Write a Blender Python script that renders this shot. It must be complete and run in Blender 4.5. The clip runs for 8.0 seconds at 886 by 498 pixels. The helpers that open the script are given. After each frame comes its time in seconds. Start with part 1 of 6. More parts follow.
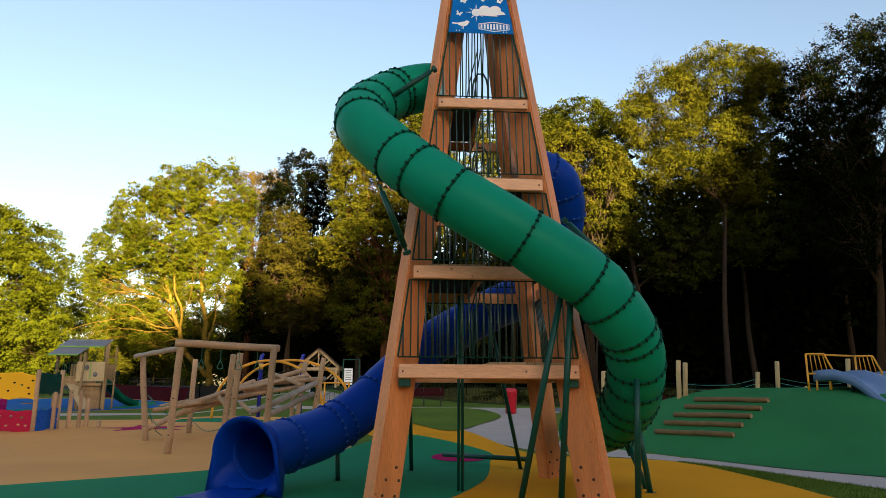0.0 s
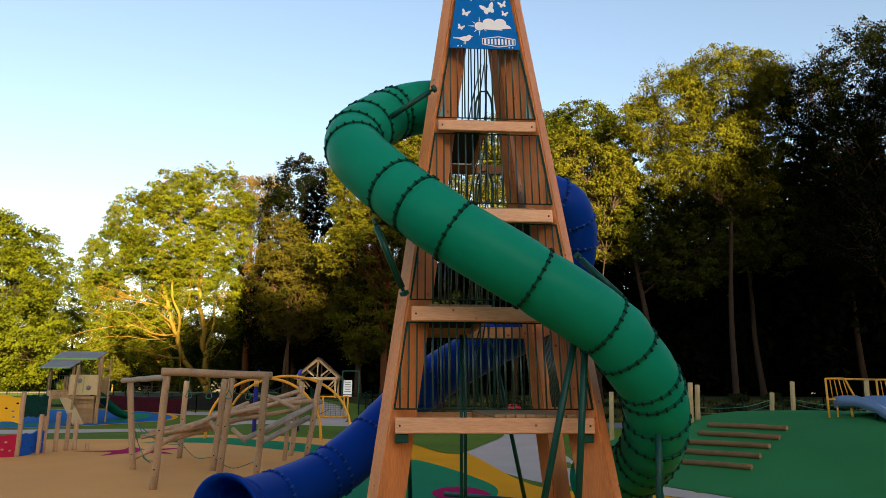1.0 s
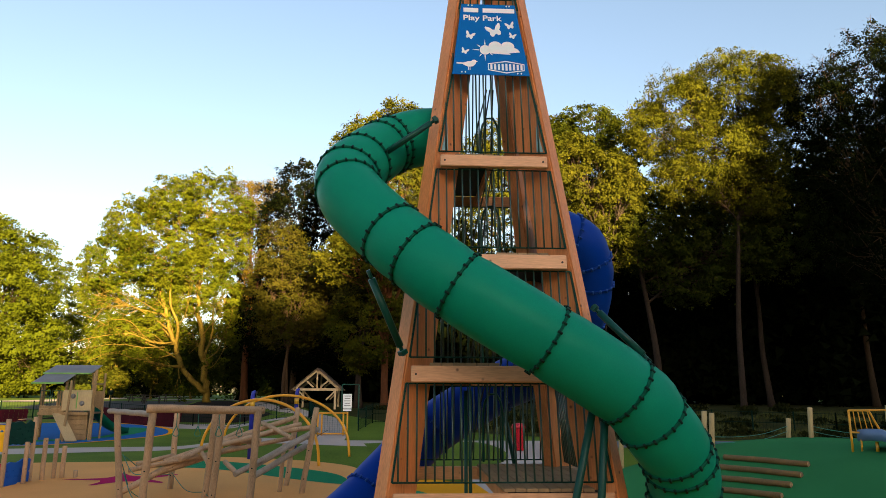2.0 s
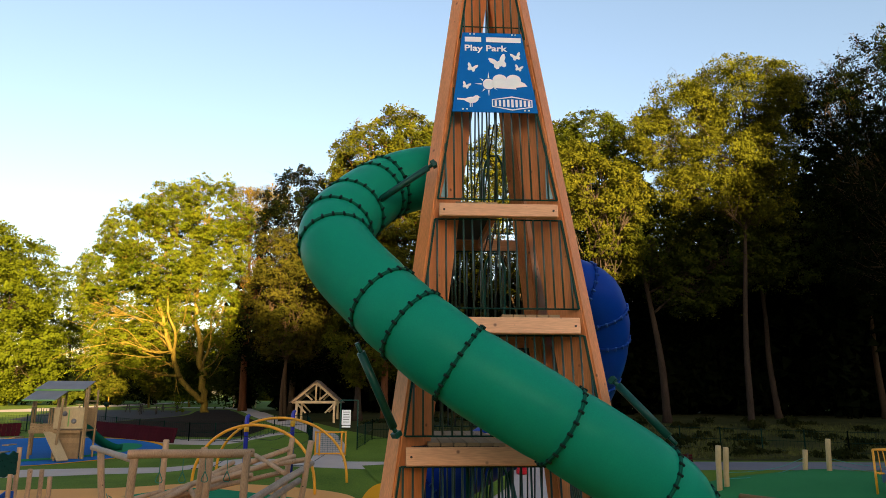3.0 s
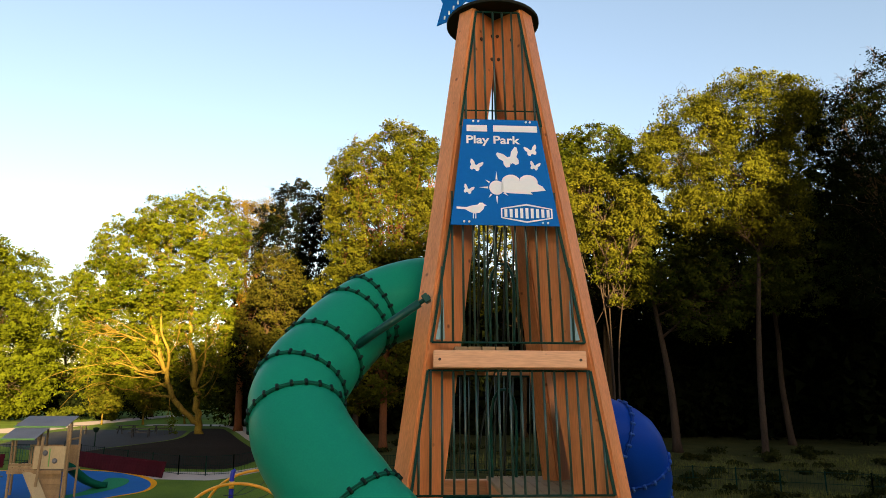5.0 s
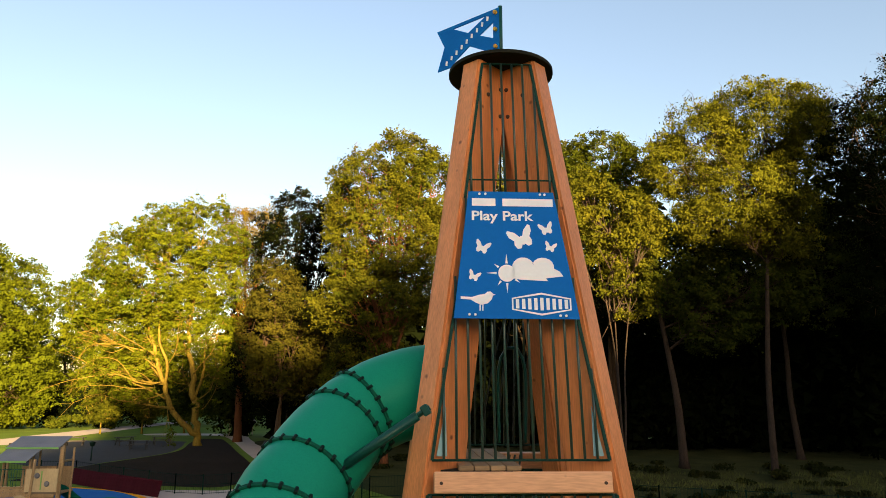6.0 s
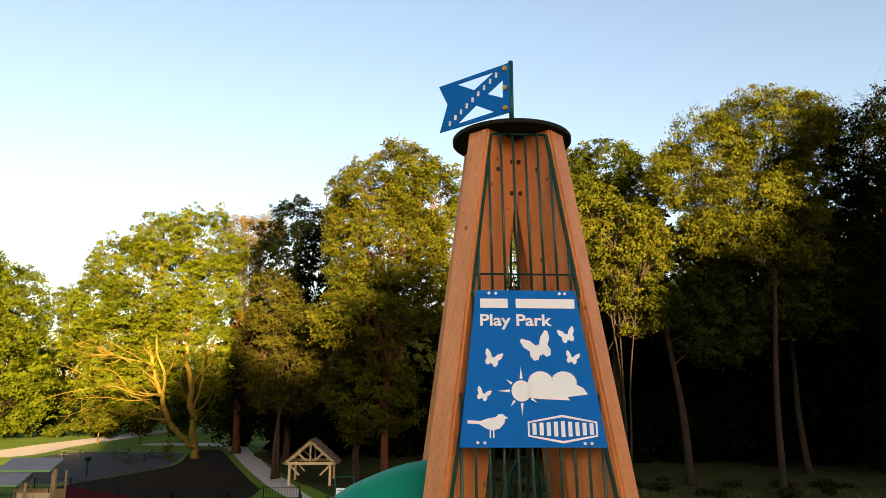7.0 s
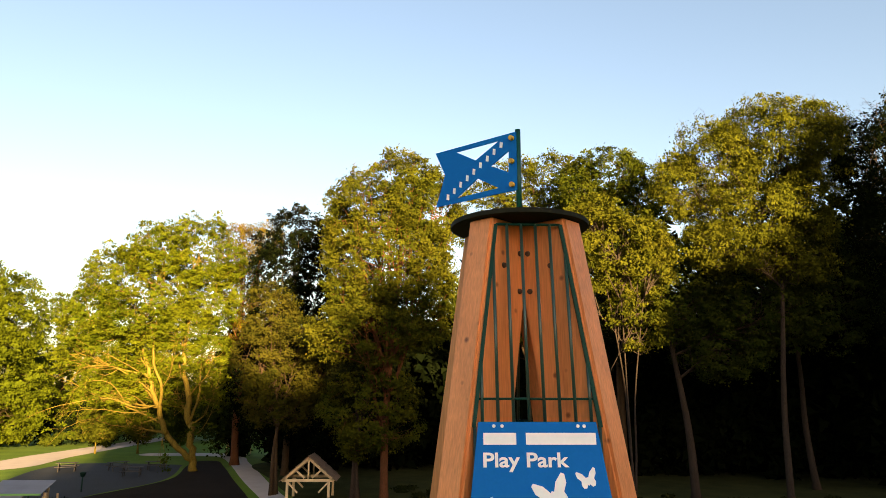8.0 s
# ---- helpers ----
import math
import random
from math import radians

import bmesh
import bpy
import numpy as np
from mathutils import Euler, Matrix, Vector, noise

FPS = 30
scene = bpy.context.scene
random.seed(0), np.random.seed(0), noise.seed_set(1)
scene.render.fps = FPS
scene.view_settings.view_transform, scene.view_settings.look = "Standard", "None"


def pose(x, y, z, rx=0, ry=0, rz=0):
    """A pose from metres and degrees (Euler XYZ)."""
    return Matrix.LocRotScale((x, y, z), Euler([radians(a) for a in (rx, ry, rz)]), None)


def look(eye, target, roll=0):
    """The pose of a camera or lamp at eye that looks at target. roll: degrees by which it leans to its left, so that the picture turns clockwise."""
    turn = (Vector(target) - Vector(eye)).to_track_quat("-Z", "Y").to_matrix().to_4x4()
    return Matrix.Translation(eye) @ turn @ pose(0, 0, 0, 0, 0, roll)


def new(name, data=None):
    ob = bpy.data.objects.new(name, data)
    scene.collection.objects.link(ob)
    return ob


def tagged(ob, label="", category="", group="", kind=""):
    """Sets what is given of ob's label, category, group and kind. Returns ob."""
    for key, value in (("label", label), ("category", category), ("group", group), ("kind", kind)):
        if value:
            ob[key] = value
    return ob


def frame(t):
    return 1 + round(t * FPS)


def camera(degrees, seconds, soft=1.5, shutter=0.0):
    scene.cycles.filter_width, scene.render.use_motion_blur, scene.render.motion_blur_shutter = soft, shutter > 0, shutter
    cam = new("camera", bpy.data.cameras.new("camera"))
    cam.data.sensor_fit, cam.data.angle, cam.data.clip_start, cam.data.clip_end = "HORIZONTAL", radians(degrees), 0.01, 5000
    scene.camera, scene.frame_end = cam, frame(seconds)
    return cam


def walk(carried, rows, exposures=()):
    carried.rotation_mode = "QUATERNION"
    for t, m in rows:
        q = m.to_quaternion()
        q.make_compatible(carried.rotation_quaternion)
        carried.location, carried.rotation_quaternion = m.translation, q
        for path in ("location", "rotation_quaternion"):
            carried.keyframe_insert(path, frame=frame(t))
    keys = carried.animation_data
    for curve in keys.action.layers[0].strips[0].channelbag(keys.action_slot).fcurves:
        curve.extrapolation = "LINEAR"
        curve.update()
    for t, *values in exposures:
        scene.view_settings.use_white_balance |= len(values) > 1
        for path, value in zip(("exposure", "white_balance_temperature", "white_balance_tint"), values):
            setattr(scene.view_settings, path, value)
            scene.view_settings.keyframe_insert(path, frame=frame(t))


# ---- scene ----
cam = camera(65.15, 8.0, soft=0.7)
# seconds, eye, yaw to the left, pitch up, roll
ROWS = [
    (0, -1.274, -11.607, 1.385, -3.41, 11.94, 0.32),
    (0.5, -1.246, -11.213, 1.708, -3.36, 11.94, 0.25),
    (1, -1.224, -10.807, 2.101, -3.31, 11.95, 0.22),
    (1.5, -1.215, -10.421, 2.504, -3.25, 11.93, 0.18),
    (3, -1.127, -9.232, 3.841, -3.07, 11.94, 0.15),
    (3.5, -1.087, -8.867, 4.302, -3.02, 11.94, 0.13),
    (4, -1.049, -8.443, 4.806, -2.99, 11.96, 0.21),
    (5.5, -0.962, -7.302, 6.222, -2.84, 11.99, 0.20),
    (6, -0.950, -6.924, 6.764, -2.75, 11.96, 0.20),
    (6.5, -0.948, -6.575, 7.264, -2.73, 11.96, 0.19),
    (7, -0.937, -6.202, 7.807, -2.66, 11.95, 0.17),
    (7.5, -0.924, -5.880, 8.285, -2.62, 11.95, 0.14),
    (8, -0.871, -5.491, 8.809, -2.57, 11.96, 0.13),
]
walk(cam, [(t, pose(x, y, z, 90 + pitch, 0, yaw) @ pose(0, 0, 0, 0, 0, roll)) for t, x, y, z, yaw, pitch, roll in ROWS], exposures=[(0.0, 3.10, 6500, 17.0), (8.0, 3.14, 6900, 19.0)])

# ---- light ----
ground_sun = Vector((-0.30, 0.95, 0.0)).normalized()
SUN_EL = radians(7.0)
sun_way = Vector((ground_sun.x * math.cos(SUN_EL), ground_sun.y * math.cos(SUN_EL), -math.sin(SUN_EL)))
world = bpy.data.worlds.new("evening_sky")
scene.world = world
world.use_nodes = True
wn = world.node_tree.nodes
sky = wn.new("ShaderNodeTexSky")
sky.sky_type, sky.sun_disc = "NISHITA", False
sky.sun_elevation, sky.sun_rotation = SUN_EL, math.atan2(-sun_way.x, -sun_way.y)
sky.air_density, sky.dust_density, sky.ozone_density = 1.0, 1.6, 1.0
wn["Background"].inputs[1].default_value = 0.05
world.node_tree.links.new(sky.outputs[0], wn["Background"].inputs[0])
lamp = new("sun", bpy.data.lights.new("sun", "SUN"))
lamp.data.energy, lamp.data.angle, lamp.data.color = 5.0, radians(0.6), (1.0, 0.74, 0.32)
lamp.matrix_world = look((0, 0, 60), Vector((0, 0, 60)) + sun_way)


# ---- materials ----
def material(name, rgb, rough=0.6, metal=0.0, var=0.25, scale=3.0, fine=40.0, bump=0.15, spec=0.5, stretch=(1, 1, 1), island=0.0, per_thing=0.0, coat=0.0, shift=(0.0, 0.0, 0.0), knots=False):
    """A surface with colour that varies at two scales, and relief of its own."""
    m = bpy.data.materials.new(name)
    m.use_nodes = True
    n, l = m.node_tree.nodes, m.node_tree.links
    p = n["Principled BSDF"]
    co = n.new("ShaderNodeTexCoord")
    mp = n.new("ShaderNodeMapping")
    mp.inputs["Scale"].default_value = stretch
    l.new(co.outputs["Object"], mp.inputs[0])
    big, small = n.new("ShaderNodeTexNoise"), n.new("ShaderNodeTexNoise")
    big.inputs["Scale"].default_value, small.inputs["Scale"].default_value = scale, fine
    big.inputs["Detail"].default_value, small.inputs["Detail"].default_value = 3.0, 2.0
    l.new(mp.outputs[0], big.inputs[0]), l.new(mp.outputs[0], small.inputs[0])
    add = n.new("ShaderNodeMath")
    add.operation = "ADD"
    l.new(big.outputs[0], add.inputs[0]), l.new(small.outputs[0], add.inputs[1])
    total = add.outputs[0]
    if island or per_thing:
        src = n.new("ShaderNodeNewGeometry").outputs["Random Per Island"] if island else n.new("ShaderNodeObjectInfo").outputs["Random"]
        k = n.new("ShaderNodeMath")
        k.operation = "MULTIPLY_ADD"
        k.inputs[1].default_value = 2 * (island or per_thing)
        k.inputs[2].default_value = -(island or per_thing)
        l.new(src, k.inputs[0])
        more = n.new("ShaderNodeMath")
        l.new(total, more.inputs[0]), l.new(k.outputs[0], more.inputs[1])
        total = more.outputs[0]
    ramp = n.new("ShaderNodeMapRange")
    ramp.inputs[1].default_value, ramp.inputs[2].default_value = 0.55, 1.45
    l.new(total, ramp.inputs[0])
    mix = n.new("ShaderNodeMix")
    mix.data_type = "RGBA"
    lo = [max(0.0, c * (1 - var) * (1 - s)) for c, s in zip(rgb, shift)]
    hi = [min(1.0, c * (1 + var) * (1 + s)) for c, s in zip(rgb, shift)]
    mix.inputs[6].default_value, mix.inputs[7].default_value = (*lo, 1), (*hi, 1)
    l.new(ramp.outputs[0], mix.inputs[0])
    colour = mix.outputs[2]
    if knots:
        v, edge, spot = n.new("ShaderNodeTexVoronoi"), n.new("ShaderNodeMapRange"), n.new("ShaderNodeMix")
        v.inputs["Scale"].default_value = 4.5
        l.new(co.outputs["Object"], v.inputs["Vector"])
        edge.inputs[1].default_value, edge.inputs[2].default_value, edge.inputs[3].default_value, edge.inputs[4].default_value = 0.045, 0.12, 0.85, 0.0
        l.new(v.outputs["Distance"], edge.inputs[0])
        spot.data_type = "RGBA"
        spot.inputs[7].default_value = (rgb[0] * 0.22, rgb[1] * 0.16, rgb[2] * 0.14, 1)
        l.new(edge.outputs[0], spot.inputs[0]), l.new(colour, spot.inputs[6])
        colour = spot.outputs[2]
    l.new(colour, p.inputs["Base Color"])
    p.inputs["Roughness"].default_value, p.inputs["Metallic"].default_value = rough, metal
    p.inputs["Specular IOR Level"].default_value = spec
    p.inputs["Coat Weight"].default_value = coat
    if bump:
        b = n.new("ShaderNodeBump")
        b.inputs["Strength"].default_value, b.inputs["Distance"].default_value = bump, 0.02
        l.new(small.outputs[0], b.inputs["Height"])
        l.new(b.outputs[0], p.inputs["Normal"])
    return m


def leaf_material(name, rgb, var=0.45, warm=(0.25, 0.0, 0.0), through_part=0.18):
    m = material(name, rgb, 0.55, var=var, scale=0.35, fine=1.6, bump=0, spec=0.0, island=0.10, shift=warm)
    n, l = m.node_tree.nodes, m.node_tree.links
    p, out = n["Principled BSDF"], n["Material Output"]
    tr, mx = n.new("ShaderNodeBsdfTranslucent"), n.new("ShaderNodeMixShader")
    l.new(p.inputs["Base Color"].links[0].from_socket, tr.inputs[0])
    mx.inputs[0].default_value = through_part
    l.new(p.outputs[0], mx.inputs[1]), l.new(tr.outputs[0], mx.inputs[2])
    l.new(mx.outputs[0], out.inputs[0])
    return m


TIMBER = material("larch_timber", (0.67, 0.238, 0.074), 0.46, spec=0.5, var=0.3, scale=1.5, fine=26, bump=0.12, stretch=(3, 3, 0.25), per_thing=0.12, shift=(0.0, 0.05, 0.15), knots=True)
BOARD = material("sawn_board", (0.76, 0.38, 0.19), 0.5, spec=0.5, var=0.24, scale=1.5, fine=26, bump=0.12, stretch=(0.3, 3, 3), per_thing=0.12, shift=(0.0, 0.05, 0.1), knots=True)
DECK = material("deck_board", (0.32, 0.2, 0.095), 0.7, var=0.3, scale=2, fine=30, bump=0.15, stretch=(0.4, 3, 3), per_thing=0.2)
LOG = material("weathered_log", (0.40, 0.26, 0.155), 0.75, spec=0.2, var=0.35, scale=2, fine=30, bump=0.3, stretch=(2, 2, 0.5), per_thing=0.15, knots=True)
GREYLOG = material("grey_log", (0.29, 0.23, 0.18), 0.8, var=0.35, scale=2, fine=30, bump=0.3, stretch=(2, 2, 0.5), per_thing=0.15)
STEEL_GREEN = material("green_painted_steel", (0.003, 0.062, 0.047), 0.36, spec=0.25, var=0.2, scale=4, fine=60, bump=0.04)
BAR_STEEL = material("coated_steel_bar", (0.02, 0.062, 0.05), 0.28, spec=0.5, var=0.2, scale=4, fine=60, bump=0.04)
FRAME_GREEN = material("green_frame_steel", (0.002, 0.04, 0.03), 0.55, spec=0.12, var=0.2, scale=4, fine=60, bump=0.04)
FENCE_GREEN = material("dark_green_mesh", (0.001, 0.016, 0.012), 0.6, spec=0.05, var=0.2, bump=0.02)
GREEN_PLASTIC = material("green_plastic", (0.0, 0.245, 0.15), 0.38, var=0.12, scale=1.2, fine=70, bump=0.03, spec=0.05)
GREEN_FLANGE = material("green_flange", (0.001, 0.09, 0.055), 0.55, spec=0.08, var=0.15, scale=3, fine=60, bump=0.05)
BLUE_PLASTIC = material("blue_plastic", (0.0, 0.034, 0.28), 0.42, var=0.12, scale=1.2, fine=70, bump=0.03, spec=0.1)
BLUE_FLANGE = material("blue_flange", (0.001, 0.03, 0.22), 0.55, spec=0.08, var=0.15, scale=3, fine=60, bump=0.05)
BOLT = material("dark_bolt", (0.006, 0.02, 0.015), 0.55, spec=0.1, var=0.2, bump=0)
BOLT_BLUE = material("blue_bolt", (0.02, 0.08, 0.33), 0.55, spec=0.15, var=0.2, bump=0)
RUST_BOLT = material("brown_bolt_cap", (0.05, 0.022, 0.012), 0.5, var=0.3, bump=0)
GRASS = material("mown_grass", (0.08, 0.136, 0.015), 0.9, var=0.4, scale=0.35, fine=14, bump=0.6, spec=0.1, shift=(0.15, 0, 0))
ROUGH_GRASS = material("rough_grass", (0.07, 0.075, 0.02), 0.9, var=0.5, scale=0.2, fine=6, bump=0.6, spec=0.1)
CONCRETE = material("pale_tarmac_path", (0.40, 0.335, 0.30), 0.85, var=0.12, scale=0.8, fine=60, bump=0.15, spec=0.2)
WET_GREEN = material("green_rubber_surface", (0.01, 0.185, 0.082), 0.85, var=0.2, scale=0.3, fine=90, bump=0.25, spec=0.06)
WET_YELLOW = material("ochre_rubber_surface", (0.66, 0.27, 0.008), 0.85, var=0.17, scale=0.35, fine=90, bump=0.25, spec=0.06)
WET_TAN = material("tan_rubber_surface", (0.66, 0.31, 0.10), 0.85, var=0.17, scale=0.3, fine=90, bump=0.25, spec=0.06)
WET_PINK = material("magenta_rubber_surface", (0.36, 0.006, 0.075), 0.85, var=0.12, scale=0.7, fine=90, bump=0.25, spec=0.06)
WET_BLUE = material("blue_rubber_surface", (0.012, 0.11, 0.33), 0.85, var=0.12, scale=0.7, fine=90, bump=0.25, spec=0.06)
# shaded copy of the path colour, darker and bluer, for the stretch by the wood
SHADED_PATH = material("shade_toned_path", (0.13, 0.13, 0.155), 0.85, var=0.2, scale=0.6, fine=50, bump=0.2, spec=0.2)
MOUND_GREEN = material("mound_rubber_surface", (0.022, 0.155, 0.05), 0.85, var=0.25, scale=0.3, fine=90, bump=0.25, spec=0.06)
# tarmac with the picnic area's canopy shade mixed into its colour
SHADED_TARMAC = material("shade_dark_tarmac", (0.028, 0.03, 0.036), 0.85, var=0.2, scale=0.5, fine=50, bump=0.2, spec=0.2)
# rough grass colour, darkened to carry the tree shade over the wood's floor
WOOD_FLOOR = material("shade_dark_wood_floor", (0.03, 0.036, 0.011), 0.95, var=0.55, scale=0.6, fine=14, bump=0.6, spec=0.05, shift=(0.25, 0.0, 0.0))
# brown mulch, its colour lowered further for the shade of the canopy
MULCH = material("shade_dark_bark_mulch", (0.011, 0.007, 0.005), 0.95, var=0.5, scale=0.8, fine=18, bump=0.6, spec=0.1)
BARK = material("tree_bark", (0.042, 0.027, 0.016), 0.9, spec=0.05, var=0.45, scale=1.5, fine=12, bump=0.6, stretch=(2, 2, 0.5))
PALE_BARK = material("pale_bark", (0.12, 0.083, 0.014), 0.85, spec=0.05, var=0.6, scale=1.2, fine=9, bump=0.8, stretch=(2, 2, 0.6))
RED_BARK = material("reddish_bark", (0.085, 0.034, 0.016), 0.9, spec=0.05, var=0.4, scale=1.5, fine=12, bump=0.6, stretch=(2, 2, 0.5))
LEAF_MAPLE = leaf_material("maple_leaves", (0.052, 0.069, 0.0045), warm=(0.12, 0.0, 0.0), through_part=0.3)
LEAF_BEECH = leaf_material("beech_leaves", (0.027, 0.038, 0.004))
LEAF_ASH = leaf_material("ash_leaves", (0.058, 0.078, 0.005), through_part=0.3)
LEAF_OAK = leaf_material("oak_leaves", (0.042, 0.050, 0.005))
# dark evergreen green taken down to near black: deep woodland shade put into the colour
LEAF_DEEP_SHADE = leaf_material("dark_leaves", (0.004, 0.0065, 0.0022), through_part=0.15)
LEAF_BIRCH = leaf_material("birch_leaves", (0.053, 0.061, 0.006), warm=(0.15, 0.0, 0.0), through_part=0.3)
LEAF_BROWN = leaf_material("bronze_leaves", (0.072, 0.058, 0.006))
LEAF_BROWN_GREEN = leaf_material("hornbeam_leaves", (0.03, 0.032, 0.005))
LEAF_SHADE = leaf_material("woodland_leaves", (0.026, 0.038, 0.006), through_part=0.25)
GREY_BARK = material("grey_brown_bark", (0.033, 0.024, 0.019), 0.9, spec=0.05, var=0.45, scale=1.5, fine=12, bump=0.6, stretch=(2, 2, 0.5))
# leaf green darkened far down so that shaded gaps read black
LEAF_DIMMED = leaf_material("yew_leaves", (0.0045, 0.0075, 0.0025), through_part=0.15)
LEAF_BUSH = leaf_material("shrub_leaves", (0.016, 0.021, 0.006), through_part=0.2)


# ---- building helpers ----
def thing(name, label, category, group="", kind="", at=(0, 0, 0)):
    e = new(name)
    e.location = at
    e.empty_display_size = 0.2
    return tagged(e, label, category, group, kind)


def placed(ob):
    """Where a thing or part stands in the world."""
    own = Matrix.Translation(ob.location)
    return placed(ob.parent) @ ob.matrix_parent_inverse @ own if ob.parent else own


def part(name, bm, mat, parent=None, label="", smooth=False):
    me = bpy.data.meshes.new(name)
    if smooth:
        for f in bm.faces:
            f.smooth = True
    bm.to_mesh(me)
    bm.free()
    me.materials.append(mat)
    ob = new(name, me)
    if parent:
        ob.parent = parent
        ob.matrix_parent_inverse = placed(parent).inverted()
    return tagged(ob, label)


def again(ob, m, parent):
    """The same mesh once more as a part of its own."""
    o = new(ob.name.split(".")[0], ob.data)
    o.parent = parent
    o.matrix_basis = m
    return o


def arrays(name, verts, faces, mat, parent=None, smooth=False):
    me = bpy.data.meshes.new(name)
    verts, faces = np.asarray(verts, np.float32), np.asarray(faces, np.int32)
    k = faces.shape[1]
    me.vertices.add(len(verts)), me.loops.add(faces.size), me.polygons.add(len(faces))
    me.vertices.foreach_set("co", verts.ravel())
    me.loops.foreach_set("vertex_index", faces.ravel())
    me.polygons.foreach_set("loop_start", np.arange(0, faces.size, k, dtype=np.int32))
    if smooth:
        me.polygons.foreach_set("use_smooth", np.ones(len(faces), bool))
    me.update(calc_edges=True)
    me.materials.append(mat)
    ob = new(name, me)
    if parent:
        ob.parent = parent
    return ob


def add_box(bm, centre, size, turn=None, bevel=0.0):
    m = Matrix.Translation(centre) @ (turn.to_4x4() if turn else Matrix()) @ Matrix.Diagonal((*size, 1))
    made = bmesh.ops.create_cube(bm, size=1, matrix=m)["verts"]
    if bevel:
        edges = list({e for v in made for e in v.link_edges})
        bmesh.ops.bevel(bm, geom=edges, offset=bevel, segments=1, affect="EDGES", clamp_overlap=True)


def add_prism(bm, low, high, bevel=0.0):
    """A bar between two rings of corners, in the same order."""
    a, b = [bm.verts.new(p) for p in low], [bm.verts.new(p) for p in high]
    k = len(a)
    faces = [bm.faces.new((a[i], a[(i + 1) % k], b[(i + 1) % k], b[i])) for i in range(k)]
    faces += [bm.faces.new(a[::-1]), bm.faces.new(b)]
    bmesh.ops.recalc_face_normals(bm, faces=faces)
    if bevel:
        edges = list({e for f in faces for e in f.edges})
        bmesh.ops.bevel(bm, geom=edges, offset=bevel, segments=2, affect="EDGES", clamp_overlap=True)


def add_rod(bm, p0, p1, r0, r1=None, sides=8):
    p0, p1 = Vector(p0), Vector(p1)
    r1 = r0 if r1 is None else r1
    q = (p1 - p0).to_track_quat("Z", "Y")
    ring = [Vector((math.cos(2 * math.pi * i / sides), math.sin(2 * math.pi * i / sides), 0)) for i in range(sides)]
    a = [bm.verts.new(p0 + q @ (v * r0)) for v in ring]
    b = [bm.verts.new(p1 + q @ (v * r1)) for v in ring]
    for i in range(sides):
        bm.faces.new((a[i], a[(i + 1) % sides], b[(i + 1) % sides], b[i])).smooth = True
    bm.faces.new(a[::-1]), bm.faces.new(b)


def rod(name, p0, p1, r, mat, parent, sides=8, r1=None, label=""):
    bm = bmesh.new()
    add_rod(bm, p0, p1, r, r1, sides)
    return part(name, bm, mat, parent, label)


def box(name, centre, size, mat, parent, turn=None, bevel=0.006, label=""):
    bm = bmesh.new()
    add_box(bm, centre, size, turn, bevel)
    return part(name, bm, mat, parent, label)


def spline(points, step):
    """Evenly spaced places on a smooth line through the points."""
    p = [Vector(a) for a in points]
    p = [2 * p[0] - p[1]] + p + [2 * p[-1] - p[-2]]
    fine = []
    for i in range(1, len(p) - 2):
        a, b, c, d = p[i - 1:i + 3]
        for k in range(24):
            t = k / 24
            fine.append(0.5 * (2 * b + (c - a) * t + (2 * a - 5 * b + 4 * c - d) * t * t + (3 * b - a - 3 * c + d) * t ** 3))
    fine.append(p[-2])
    run = [0.0]
    for a, b in zip(fine, fine[1:]):
        run.append(run[-1] + (b - a).length)
    n = max(2, round(run[-1] / step))
    out, j = [], 0
    for k in range(n + 1):
        s = run[-1] * k / n
        while j < len(run) - 2 and run[j + 1] < s:
            j += 1
        out.append(fine[j].lerp(fine[j + 1], (s - run[j]) / max(1e-6, run[j + 1] - run[j])))
    return out


def add_pipe(bm, line, radius, sides, closed=True):
    """A round skin along a line; radius may be one number or one for each place. Frames turn with the line."""
    radii = radius if isinstance(radius, (list, tuple)) else [radius] * len(line)
    rows, up = [], None
    for i, c in enumerate(line):
        way = (line[min(i + 1, len(line) - 1)] - line[max(i - 1, 0)]).normalized()
        if up is None:
            up = way.orthogonal().normalized()
        up = (up - way * up.dot(way)).normalized()
        side = way.cross(up)
        rows.append([bm.verts.new(c + radii[i] * (math.cos(2 * math.pi * k / sides) * up + math.sin(2 * math.pi * k / sides) * side)) for k in range(sides)])
    for a, b in zip(rows, rows[1:]):
        for k in range(sides):
            bm.faces.new((a[k], a[(k + 1) % sides], b[(k + 1) % sides], b[k])).smooth = True
    if closed:
        bm.faces.new(rows[0][::-1]), bm.faces.new(rows[-1])
    return rows


def wire(name, points, r, mat, parent, sides=6, step=0.12):
    bm = bmesh.new()
    add_pipe(bm, spline(points, step), r, sides)
    return part(name, bm, mat, parent)


# ---- ground ----
def smooth_step(a, b, v):
    t = min(1.0, max(0.0, (v - a) / (b - a)))
    return t * t * (3 - 2 * t)


